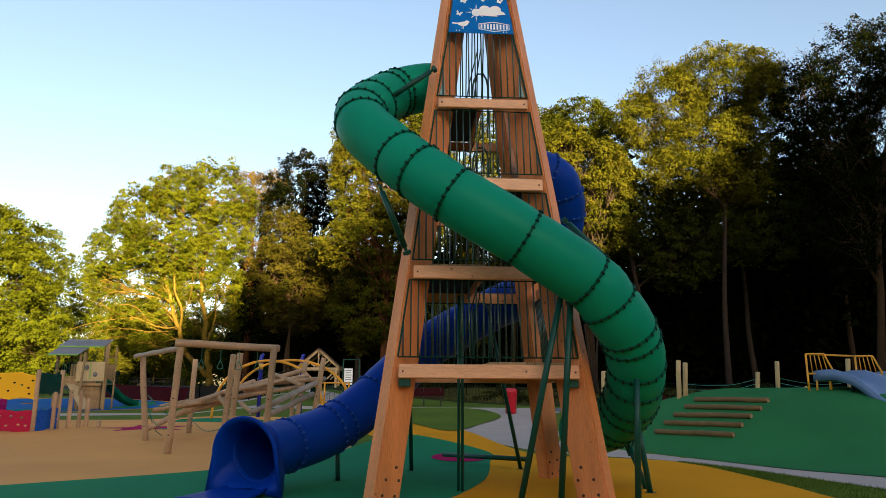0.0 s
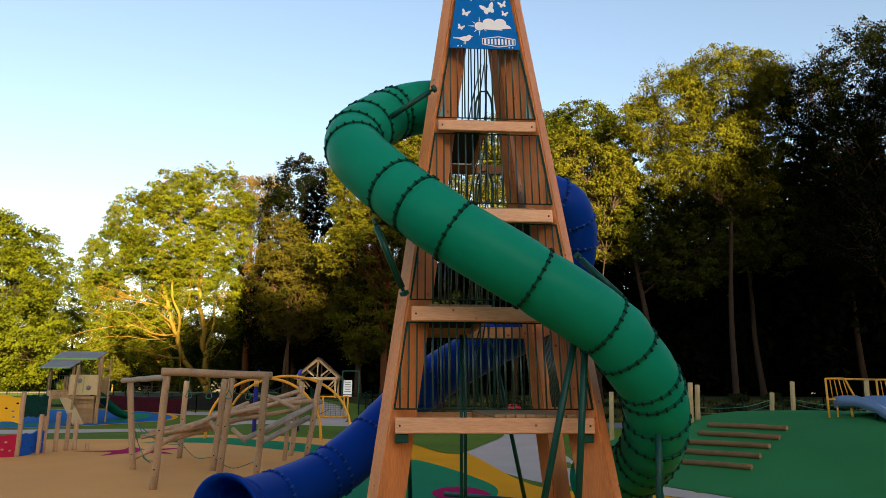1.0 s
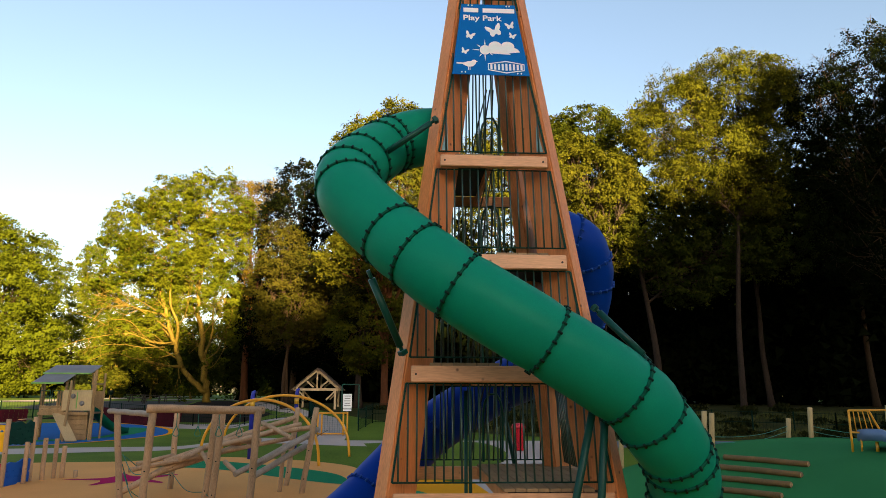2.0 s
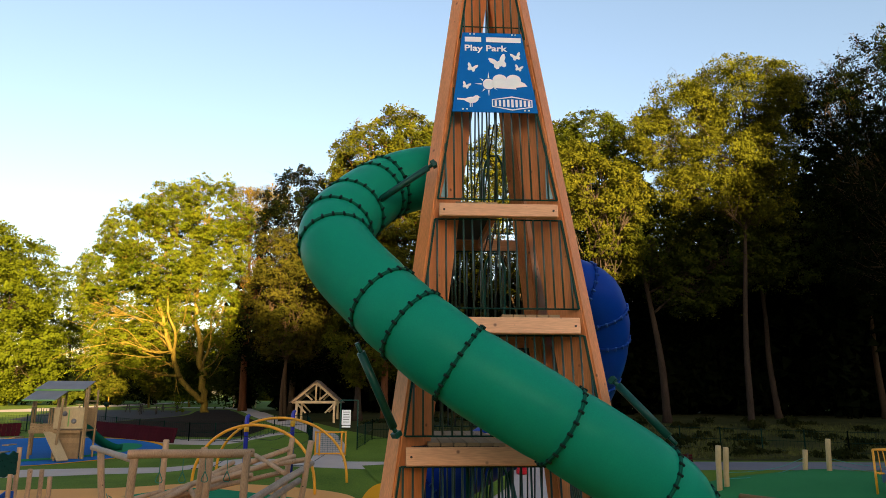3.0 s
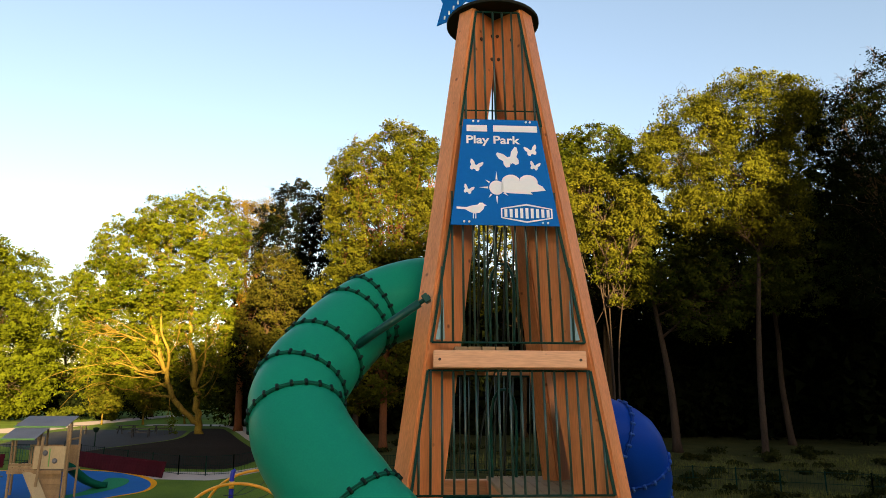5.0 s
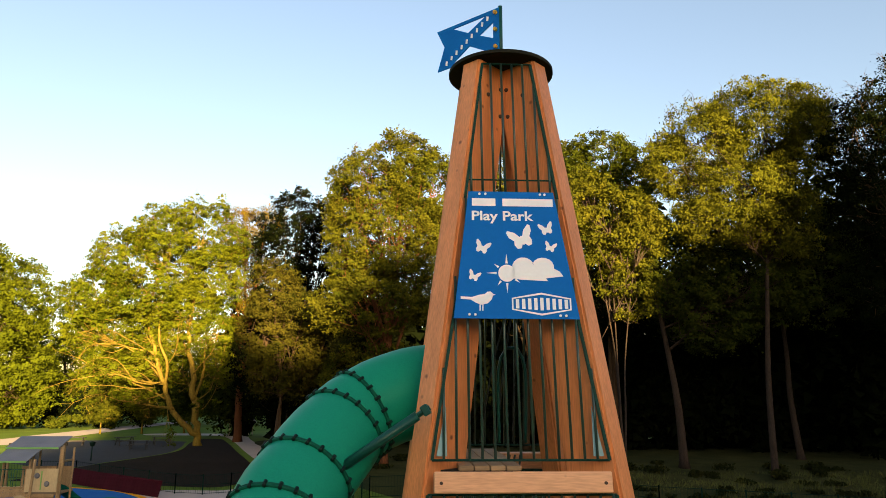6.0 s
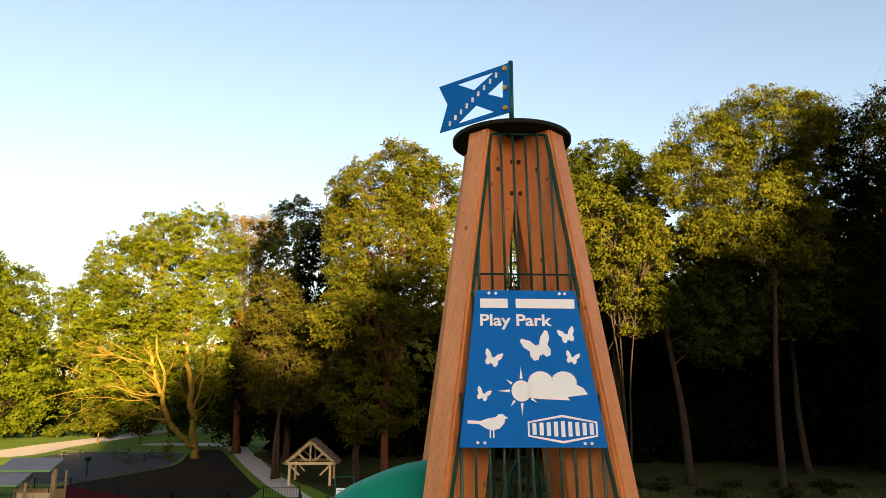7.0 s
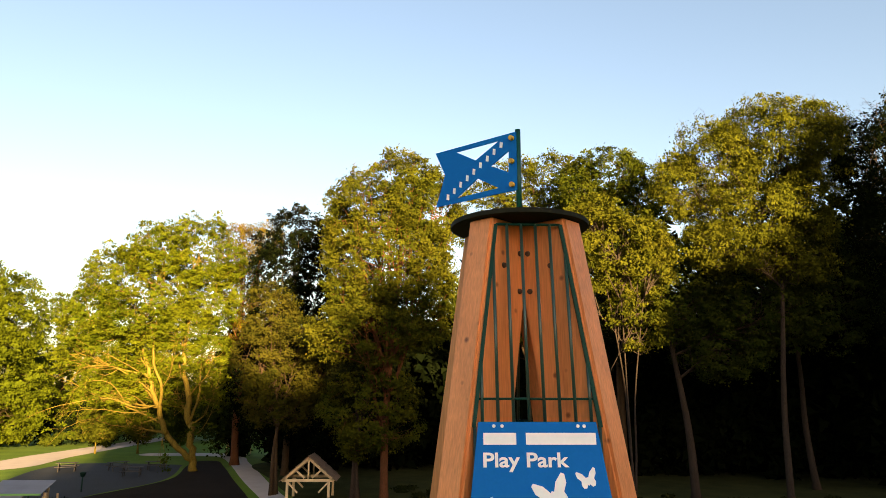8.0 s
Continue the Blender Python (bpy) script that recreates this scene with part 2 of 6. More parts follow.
def ground_z(x, y):
    z = float(np.interp(y, (-300, 6, 14, 20, 27, 36, 45, 60, 100, 600), (-0.08, -0.08, 0.15, 0.5, 0.9, 1.5, 2.05, 2.2, 2.6, 4.0)))
    if x < -8:
        low = float(np.interp(y, (-300, 6, 14, 20, 26.7, 32, 40, 48, 60, 100, 600), (-0.08, -0.08, 0.15, 0.3, 0.4, 0.55, 1.05, 1.8, 2.2, 2.6, 4.0)))
        z = low + (z - low) * smooth_step(-13, -8, x)
    d, e = (x - 4.3) * 0.85 + (y - 7) * 0.52, (x - 4.3) * 0.52 - (y - 7) * 0.85
    hill = (1.42 * smooth_step(0.4, 4.6, d) + 0.32 * smooth_step(3.6, 6.4, d)) * smooth_step(-8, -0.3, e) * (1 - smooth_step(9, 16, d)) * (1 - smooth_step(13, 21, y)) * (1 - smooth_step(8, 14, e)) * (1 - 0.45 * smooth_step(3.2, 7.0, e))
    return max(z, -0.08 + hill) if hill > 0 else z


def on_ground(x, y, up=0.0):
    return Vector((x, y, ground_z(x, y) + up))


def lay(name, outline, mat, lift, label, category, step=0.7, soft=True):
    """A thin covering of the ground inside a smooth outline."""
    from mathutils.geometry import delaunay_2d_cdt
    edge = [Vector((p[0], p[1])) for p in (spline([(*a, 0) for a in (*outline, outline[0])], 0.35) if soft else [Vector((*a, 0)) for a in outline])]
    if soft:
        edge = edge[:-1]
    k = len(edge)
    xs, ys = [p.x for p in edge], [p.y for p in edge]
    inner = []
    for x in np.arange(min(xs), max(xs), step):
        for y in np.arange(min(ys), max(ys), step):
            inner.append(Vector((x, y)))
    v, _, f, *_ = delaunay_2d_cdt(edge + inner, [(i, (i + 1) % k) for i in range(k)], [list(range(k))], 1, 1e-4)
    bm = bmesh.new()
    vs = [bm.verts.new((p.x, p.y, ground_z(p.x, p.y) + lift)) for p in v]
    for face in f:
        bm.faces.new([vs[i] for i in face])
    bmesh.ops.recalc_face_normals(bm, faces=bm.faces[:])
    if sum(face.normal.z for face in bm.faces) < 0:
        bmesh.ops.reverse_faces(bm, faces=bm.faces[:])
    loose = [w for w in bm.verts if not w.link_faces]
    bmesh.ops.delete(bm, geom=loose, context="VERTS")
    return tagged(part(name, bm, mat, smooth=True), label, category, kind="structure")


def ground_sheet():
    xs = np.concatenate([np.arange(-600, -60, 30), np.arange(-60, -24, 2), np.arange(-24, 20, 0.5), np.arange(20, 60, 2), np.arange(60, 601, 30)])
    ys = np.concatenate([np.arange(-300, -30, 30), np.arange(-30, -4, 2), np.arange(-4, 30, 0.5), np.arange(30, 80, 2), np.arange(80, 901, 30)])
    verts = [(x, y, ground_z(x, y)) for y in ys for x in xs]
    w = len(xs)
    faces = [(j * w + i, j * w + i + 1, (j + 1) * w + i + 1, (j + 1) * w + i) for j in range(len(ys) - 1) for i in range(w - 1)]
    return tagged(arrays("ground", verts, faces, GRASS, smooth=True), "gently rising ground of short mown grass", "ground", kind="structure")


ground_sheet()
lay("path", [(9.4, -1.3), (8.4, 0.5), (7.5, 1.9), (6.75, 3.0), (6.0, 5.0), (5.2, 6.7), (4.5, 8.0), (4.0, 9.5), (4.4, 16), (5.4, 20.5), (6.4, 22.2), (6.2, 24.4), (4, 24.8), (-4, 25.0), (-9, 26.2), (-14, 26.4), (-20, 25.4), (-28, 23.4), (-28, 21.2), (-18, 22.8), (-14, 24.0), (-9, 24.2), (-4, 23.0), (0.2, 21.7), (1.2, 17), (0.6, 13.9), (2.1, 7.8), (3.9, 6.0), (5.1, 4.75), (5.8, 3.25), (6.2, 1.8), (6.5, 0.5), (6.8, -0.7), (7.4, -2.6)], CONCRETE, 0.012, "pale grey smooth path winding across the grass", "path")
lay("path", [(6.5, 22.2), (14, 22.2), (28, 21.6), (45, 21), (45, 23.5), (28, 24.0), (14, 24.6), (6.3, 24.5)], SHADED_PATH, 0.014, "path along the wood, coloured darker and bluer for the shade", "path")
lay("pavement", [(-14, -14), (-14, -4.5), (-7.66, 0.47), (-5, 2.75), (-3.3, 5.2), (-2.6, 8), (-1.8, 11), (-0.7, 12), (1.0, 7.2), (0.75, 4.4), (0.3, 1.4), (-0.4, -0.8), (-0.95, -1.7), (-2.5, -4), (-4, -14)], WET_GREEN, 0.02, "smooth green rubber safety surface under the tower", "rubber surface")
lay("pavement", [(-4, -14), (-2.5, -4), (-0.95, -1.7), (-0.4, -0.8), (0.3, 1.4), (0.75, 4.4), (1.0, 7.2), (-0.7, 12), (-1.8, 11), (-2.6, 14), (-2.2, 19), (-0.4, 19.5), (1.1, 13.8), (2.05, 6.9), (3.9, 5.6), (5.0, 4.75), (5.3, 3.5), (5.33, 2.3), (5.3, 0.2), (5.2, -1.2), (5.5, -4), (7, -14)], WET_YELLOW, 0.016, "ochre yellow rubber safety surface round the tower", "rubber surface")
lay("pavement", [(-22, -6), (-14, -4.5), (-7.66, 0.47), (-5, 2.75), (-3.3, 5.2), (-2.6, 8), (-2.6, 14), (-3.2, 17.2), (-7, 19.2), (-12, 19.6), (-19, 18.2), (-24, 12)], WET_TAN, 0.018, "tan rubber safety surface round the log climbing frame", "rubber surface")
lay("pavement", [(0.15 + 0.66 * math.cos(a), 5.55 + 1.1 * math.sin(a)) for a in np.arange(0, 6.2, 0.7)], WET_PINK, 0.03, "magenta rubber disc set in the surface", "rubber surface")
lay("pavement", [(-11.2, 17.4), (-9.4, 18.6), (-6.5, 17.5), (-3.6, 15.5), (-3.0, 13.4), (-4.8, 14.4), (-8, 16.5)], WET_GREEN, 0.026, "green rubber patch beneath the arch climber", "rubber surface")
lay("pavement", [(-10.4 + (2.0 if k % 2 else 0.75) * math.cos(0.63 * k), 14.6 + (1.5 if k % 2 else 0.55) * math.sin(0.63 * k)) for k in range(10)], WET_PINK, 0.026, "magenta rubber patch in the tan surface", "rubber surface")
lay("pavement", [(-30, 24.5), (-24, 25.6), (-20.0, 26.95), (-18.7, 27.6), (-17.1, 29.4), (-15.9, 31.4), (-15.0, 33.0), (-15.5, 35.6), (-17.4, 37.9), (-20.1, 39.4), (-25, 40), (-31, 36)], WET_YELLOW, 0.016, "narrow ochre rubber edging round the blue surface", "rubber surface")
lay("pavement", [(-30, 24.9), (-24, 25.9), (-20.1, 27.1), (-18.9, 27.75), (-17.3, 29.55), (-16.1, 31.5), (-15.25, 33.05), (-15.8, 35.4), (-17.6, 37.6), (-20.1, 39.1), (-25, 39.7), (-31, 35.6)], WET_BLUE, 0.02, "blue rubber surface round the toddler playhouse", "rubber surface")
lay("lawn", [(-3.0, 23.6), (-0.5, 24.3), (1.4, 24.3), (2.75, 23.4), (3.2, 19.7), (1.9, 16.2), (0.57, 13.7), (-0.66, 16.1), (-2.1, 19.5)], GRASS, 0.036, "mown grass patch beside the pale path", "grass")
lay("pavement", [(4.3, 9.5), (4.55, 8.05), (5.25, 6.75), (6.05, 5.05), (6.8, 3.05), (7.55, 1.95), (8.45, 0.55), (9.45, -1.25), (13, -3), (17, 2), (17, 9), (14, 14), (9.5, 15), (6, 13.5), (4.6, 11.5)], MOUND_GREEN, 0.02, "green rubber covered play mound with log steps", "mound", step=0.45)

PALE_TEAL = material("pale_teal_panel", (0.22, 0.42, 0.45), 0.5, var=0.08, bump=0.02)
# ---- the tower ----
LEAN = 0.1311
LEG_C, LEG_H, LEG_K = 1.684, 0.083, 0.36
TOP = 10.15


def leg_c(z):
    return LEG_C - LEAN * z


def front_y(z):
    return 1.845 - LEAN * z


SIDES = [Matrix.Rotation(k * math.pi / 2, 4, "Z") for k in range(4)]


def build_tower():
    tower = thing("play_tower", "tall tapering orange-brown timber play tower with green railings", "tower")
    for k, turn in enumerate(SIDES):
        bm = bmesh.new()
        rings = []
        for z in (-0.1, TOP):
            c = leg_c(z)
            rings.append([turn @ Vector((x, y, z)) for x, y in ((-c - LEG_H, -c + LEG_H), (-c + LEG_H, -c - LEG_H), (-c + LEG_H + LEG_K, -c - LEG_H + LEG_K), (-c - LEG_H + LEG_K, -c + LEG_H + LEG_K))])
        add_prism(bm, rings[0], rings[1], 0.022)
        leg = part("leg", bm, TIMBER, tower)
        # bolt caps near the foot and near the head, on the two radial faces
        for z, along in ((0.25, 0.12), (0.4, 0.24), (0.22, 0.3), (0.05, 0.1), (0.02, 0.27), (9.78, 0.14), (9.9, 0.27), (9.6, 0.3)):
            for face in (0, 1):
                c = leg_c(z)
                p = Vector((-c + LEG_H + along, -c - LEG_H + along, z)) if face == 0 else Vector((-c - LEG_H + along, -c + LEG_H + along, z))
                n = Vector((1, -1, 0)).normalized() * (1 if face == 0 else -1)
                bm = bmesh.new()
                add_rod(bm, turn @ (p - n * 0.01), turn @ (p + n * 0.016), 0.026, 0.018, 10)
                part("bolt_cap", bm, RUST_BOLT, leg)
    levels = [(1.822, 0.2, 1.30), (3.29, 0.2, 1.105), (4.735, 0.194, 0.913), (6.157, 0.17, 0.735)]
    tilt = math.atan(LEAN)
    for k, turn in enumerate(SIDES):
        for n, (z, h, half) in enumerate(levels):
            zc = z - h / 2
            m = (turn @ Matrix.Rotation(-tilt, 4, "X")).to_3x3()
            back = 0.04 if k in (0, 2) else 0.19
            beam = box("beam", turn @ Vector((0, -front_y(zc) + back, zc)), (2 * half - (0 if k in (0, 2) else 0.3), 0.075, h), BOARD, tower, m, 0.01)
            if k in (1, 3):
                continue
            for sx in (-1, 1):
                rod("bolt", turn @ Vector((sx * (half - 0.06), -front_y(zc) + 0.02, zc)), turn @ Vector((sx * (half - 0.06), -front_y(zc) - 0.012, zc)), 0.014, RUST_BOLT, beam, 8)
            # green corner bracket below the lowest beam's ends
            for sx in (-1, 1) if n == 0 else ():
                box("bracket", turn @ Vector((sx * (half - 0.09), -front_y(z - h) + 0.14, z - h - 0.06)), (0.17, 0.16, 0.11), STEEL_GREEN, tower, turn.to_3x3(), 0.008)
    # half decks, turning a quarter at each level
    for n, (z, h, half) in enumerate(levels):
        deck = new("deck")
        deck.parent = tower
        w = front_y(z) - 0.05
        right = n % 2 == 0
        boards = max(4, round(w / 0.145))
        for i in range(boards):
            x = (i + 0.5) * (w - 0.06) / boards * (1 if right else -1)
            depth = min(w - 0.03, w + LEG_C * 0) if abs(x) < w - 0.5 else w - 0.42
            bm = bmesh.new()
            add_box(bm, (x, 0, z + 0.022), ((w - 0.06) / boards - 0.008, 2 * depth, 0.04), None, 0.004)
            part("plank", bm, DECK, deck)
        # added near-black sheet in place of the deck's shaded underside, not a real part
        box("tray", ((w - 0.06) / 2 * (1 if right else -1), 0, z - 0.02), (w - 0.1, 2 * w - 0.3, 0.035), UNDERSIDE_SHADE, deck, label="near-black sheet standing in for the shade under the boards")
        box("joist", (0.03 if right else -0.03, 0, z - 0.07), (0.06, 2 * w - 0.1, 0.13), TIMBER, deck)
    # railings: a frame that follows the legs, and upright bars
    panels = [(1.93, 3.08, 0.0), (3.4, 4.53, 0.0), (4.85, 5.97, 0.0), (6.24, 8.6, 0.06), (8.6, 10.08, 0.0)]
    for k, turn in enumerate(SIDES):
        for n, (z0, z1, tuck) in enumerate(panels):
            if k == 1 and n == 2:
                continue  # the blue tube leaves the tower here
            if k == 3 and n == 3:
                z0 = 7.45  # the green tube leaves below
            rail = new("railing")
            rail.parent = tower
            inset = 0.10 if k in (0, 2) else (0.15 if n == 4 else 0.25)

            def edge_x(z):
                return leg_c(z) - LEG_H - 0.035 - (tuck * smooth_step(7.2, 7.5, z) if k == 0 else 0)

            def at(x, z):
                return turn @ Vector((x, -front_y(z) + inset, z))
            bm = bmesh.new()
            for sx in (-1, 1):
                a, b = (sx * edge_x(z0), z0), (sx * edge_x(z1), z1)
                off = turn @ Vector((0.013, 0, 0)) - turn @ Vector((0, 0, 0))
                dep = turn @ Vector((0, 0.012, 0))
                add_prism(bm, [at(*a) - off - dep, at(*a) + off - dep, at(*a) + off + dep, at(*a) - off + dep], [at(*b) - off - dep, at(*b) + off - dep, at(*b) + off + dep, at(*b) - off + dep])
            for z in ((8.79 if n == 4 else z0), z1):
                add_rod(bm, at(-edge_x(z), z), at(edge_x(z), z), 0.008 if z == 8.79 else 0.01)
            part("frame", bm, FRAME_GREEN, rail)
            half = edge_x(z0)
            count = int(2 * half / 0.108)
            for i in range(count):
                x = (i - (count - 1) / 2) * 0.108
                zt = min(z1, (LEG_C - LEG_H - 0.035 - abs(x)) / LEAN)
                if zt - z0 > 0.15:
                    rod("bar", at(x, z0), at(x, zt), 0.012, BAR_STEEL, rail, 6)
    # pale teal corner panels beside the legs above the fourth deck
    for k, turn in enumerate(SIDES):
        for sx in (-1, 1):
            if k in (0, 2):
                bm = bmesh.new()
                ring = [(sx * 0.62, 6.27), (sx * 0.71, 6.27), (sx * 0.63, 6.68)]
                add_prism(bm, [turn @ Vector((x, -front_y(z) + 0.12, z)) for x, z in ring], [turn @ Vector((x, -front_y(z) + 0.132, z)) for x, z in ring])
                part("corner_panel", bm, PALE_TEAL, tower, "small pale teal corner panel")
    # round cap with a turned-down rim, pole and flag
    bm = bmesh.new()
    ring = 40
    prof = [(0.0, 10.215), (0.545, 10.185), (0.56, 10.18), (0.56, 10.145), (0.545, 10.14), (0.0, 10.16)]
    rows = [[bm.verts.new((r * math.cos(2 * math.pi * i / ring), r * math.sin(2 * math.pi * i / ring), z)) for i in range(ring)] for r, z in prof[1:5]]
    for a, b in zip(rows, rows[1:]):
        for i in range(ring):
            bm.faces.new((b[i], b[(i + 1) % ring], a[(i + 1) % ring], a[i]))
    bm.faces.new(rows[0]), bm.faces.new(rows[-1][::-1])
    part("cap", bm, CAP, tower, "round dark weathered metal cap")
    # climbing pole loops and net ropes inside
    for z in (2.0, 3.4, 4.85, 6.3):
        wire("grab_loop", [(0.25, 0.35, z), (0.25, 0.32, z + 0.75), (0.12, 0.3, z + 0.98), (-0.02, 0.32, z + 0.75), (-0.02, 0.35, z)], 0.018, STEEL_GREEN, tower)
        for i in range(3):
            wire("rope", [(-0.2 + 0.17 * i, 0.5, z), (-0.1 + 0.12 * i, 0.3, z + 0.7), (0.05 + 0.05 * i, 0.1, z + 1.35)], 0.011, ROPE, tower, 5, 0.2)
    return tower


# shade below the decks, given as a near-black surface
UNDERSIDE_SHADE = material("underside_shade", (0.012, 0.014, 0.013), 0.6, spec=0.2, var=0.3, scale=3, fine=30, bump=0.05)
CAP = material("weathered_cap", (0.014, 0.015, 0.009), 0.8, spec=0.15, var=0.3, scale=3, fine=30, bump=0.1)
ROPE = material("dark_rope", (0.02, 0.03, 0.028), 0.8, var=0.3, fine=80, bump=0.2)
SIGN_BLUE = material("sign_blue", (0.0, 0.15, 0.52), 0.6, spec=0.05, var=0.06, scale=1, fine=50, bump=0.02)
WHITE = material("white_vinyl", (0.88, 0.9, 0.93), 0.5, var=0.04, bump=0.0)
YELLOW_CAP = material("yellow_plastic_cap", (0.6, 0.33, 0.02), 0.4, var=0.1, bump=0)
build_tower()


# ---- tube slides ----
def tube_slide(name, label, points, radius, mat, flange_mat, bolt_mat, rings, bolt_count=22):
    slide = thing(name, label, "slide")
    line = spline(points, 0.09)
    bm = bmesh.new()
    n = len(line) - 1
    joints = [min(n - 1, max(1, round(f * n))) for f in rings]
    swell = [radius * (1.012 - 0.042 * math.exp(-(min(abs(i - j) for j in joints) * 0.09 / 0.11) ** 2)) for i in range(n + 1)]
    rows = add_pipe(bm, line, swell, 40, closed=False)
    rows2 = add_pipe(bm, line, [r - 0.018 for r in swell], 40, closed=False)
    for a, b in ((rows[0], rows2[0]), (rows2[-1], rows[-1])):
        for k in range(40):
            bm.faces.new((a[k], b[k], b[(k + 1) % 40], a[(k + 1) % 40]))
    bmesh.ops.recalc_face_normals(bm, faces=bm.faces[:])
    part("tube", bm, mat, slide)
    bolt, radius = None, radius * 0.972
    for i in joints:
        c, way = line[i], (line[i + 1] - line[i - 1]).normalized()
        up = way.orthogonal().normalized()
        side = way.cross(up)
        bm = bmesh.new()
        prof = [(-0.016, radius + 0.001), (-0.014, radius + 0.022), (-0.004, radius + 0.025), (-0.003, radius + 0.01), (0.003, radius + 0.01), (0.004, radius + 0.025), (0.014, radius + 0.022), (0.016, radius + 0.001)]
        loops = [[bm.verts.new(c + way * a + r * (math.cos(2 * math.pi * k / 40) * up + math.sin(2 * math.pi * k / 40) * side)) for k in range(40)] for a, r in prof]
        for a, b in zip(loops, loops[1:]):
            for k in range(40):
                bm.faces.new((a[k], a[(k + 1) % 40], b[(k + 1) % 40], b[k])).smooth = True
        bmesh.ops.recalc_face_normals(bm, faces=bm.faces[:])
        ring = part("flange", bm, flange_mat, slide)
        for k in range(bolt_count):
            a = 2 * math.pi * (k + 0.5) / bolt_count
            o = math.cos(a) * up + math.sin(a) * side
            place = Matrix.Translation(c + o * (radius + 0.02)) @ way.to_track_quat("Z", "Y").to_matrix().to_4x4()
            if bolt is None:
                bm = bmesh.new()
                add_rod(bm, (0, 0, -0.027), (0, 0, 0.027), 0.016, None, 7)
                bolt = part("bolt", bm, bolt_mat, ring)
                bolt.matrix_basis = place
            else:
                again(bolt, place, ring)
    return slide, line


def fractions(points, spots):
    line = spline(points, 0.09)
    return [min(range(len(line)), key=lambda i: (line[i] - Vector(s)).length) / (len(line) - 1) for s in spots]


GREEN_PATH = [(-0.58, 0.1, 6.85), (-0.93, 0.0, 6.8), (-1.38, -0.18, 6.61), (-1.62, -0.45, 6.37), (-1.83, -0.82, 6.06), (-1.97, -1.15, 5.75), (-1.85, -1.5, 5.36), (-1.36, -1.87, 4.82), (-1.06, -2.06, 4.54), (-0.55, -2.22, 4.14), (0.40, -2.26, 3.56), (1.36, -2.12, 2.97), (1.63, -2.03, 2.69), (1.95, -1.83, 2.33), (2.15, -1.55, 1.98), (2.26, -1.15, 1.6), (2.31, -0.6, 1.25), (2.27, 0.1, 0.97), (2.05, 0.8, 0.8), (1.9, 1.08, 0.75)]
GREEN_RINGS = [(-1.38, -0.18, 6.61), (-1.56, -0.37, 6.44), (-1.82, -0.8, 6.08), (-1.96, -1.12, 5.78), (-1.95, -1.36, 5.54), GREEN_PATH[7], GREEN_PATH[8], GREEN_PATH[9], GREEN_PATH[10], GREEN_PATH[11], GREEN_PATH[12], GREEN_PATH[13], (2.06, -1.69, 2.15), (2.19, -1.42, 1.85), (2.25, -1.18, 1.63), (2.29, -0.85, 1.38), GREEN_PATH[16], (2.3, -0.2, 1.02), GREEN_PATH[17], GREEN_PATH[18]]
green, green_line = tube_slide("tube_slide", "winding emerald green plastic tube slide round the tower", GREEN_PATH, 0.425, GREEN_PLASTIC, GREEN_FLANGE, BOLT, fractions(GREEN_PATH, GREEN_RINGS))
BLUE_PATH = [(0.86, 0.23, 5.33), (1.1, 0.22, 5.33), (1.44, 0.3, 5.2), (1.62, 0.5, 4.85), (1.63, 0.8, 4.4), (1.56, 1.25, 3.97), (1.4, 1.8, 3.62), (1.05, 2.25, 3.33), (0.45, 2.45, 3.05), (-0.71, 2.2, 2.35), (-1.4, 1.75, 1.7), (-1.96, 1.3, 1.16), (-2.5, 0.8, 0.79), (-3.0, 0.22, 0.61), (-3.32, -0.32, 0.54), (-3.43, -0.55, 0.53)]
BLUE_RINGS = [(1.3, 0.27, 5.28), (1.58, 0.44, 4.98), (1.63, 0.6, 4.7), (1.6, 1.0, 4.2), (1.4, 1.8, 3.62), (0.45, 2.45, 3.05), (-0.71, 2.2, 2.35), (-1.75, 1.48, 1.4), (-2.32, 0.98, 0.88), (-2.48, 0.84, 0.8), (-3.2, 0.1, 0.58)]
blue, blue_line = tube_slide("tube_slide", "royal blue plastic tube slide with an open ground mouth", BLUE_PATH, 0.425, BLUE_PLASTIC, BLUE_FLANGE, BOLT_BLUE, fractions(BLUE_PATH, BLUE_RINGS))


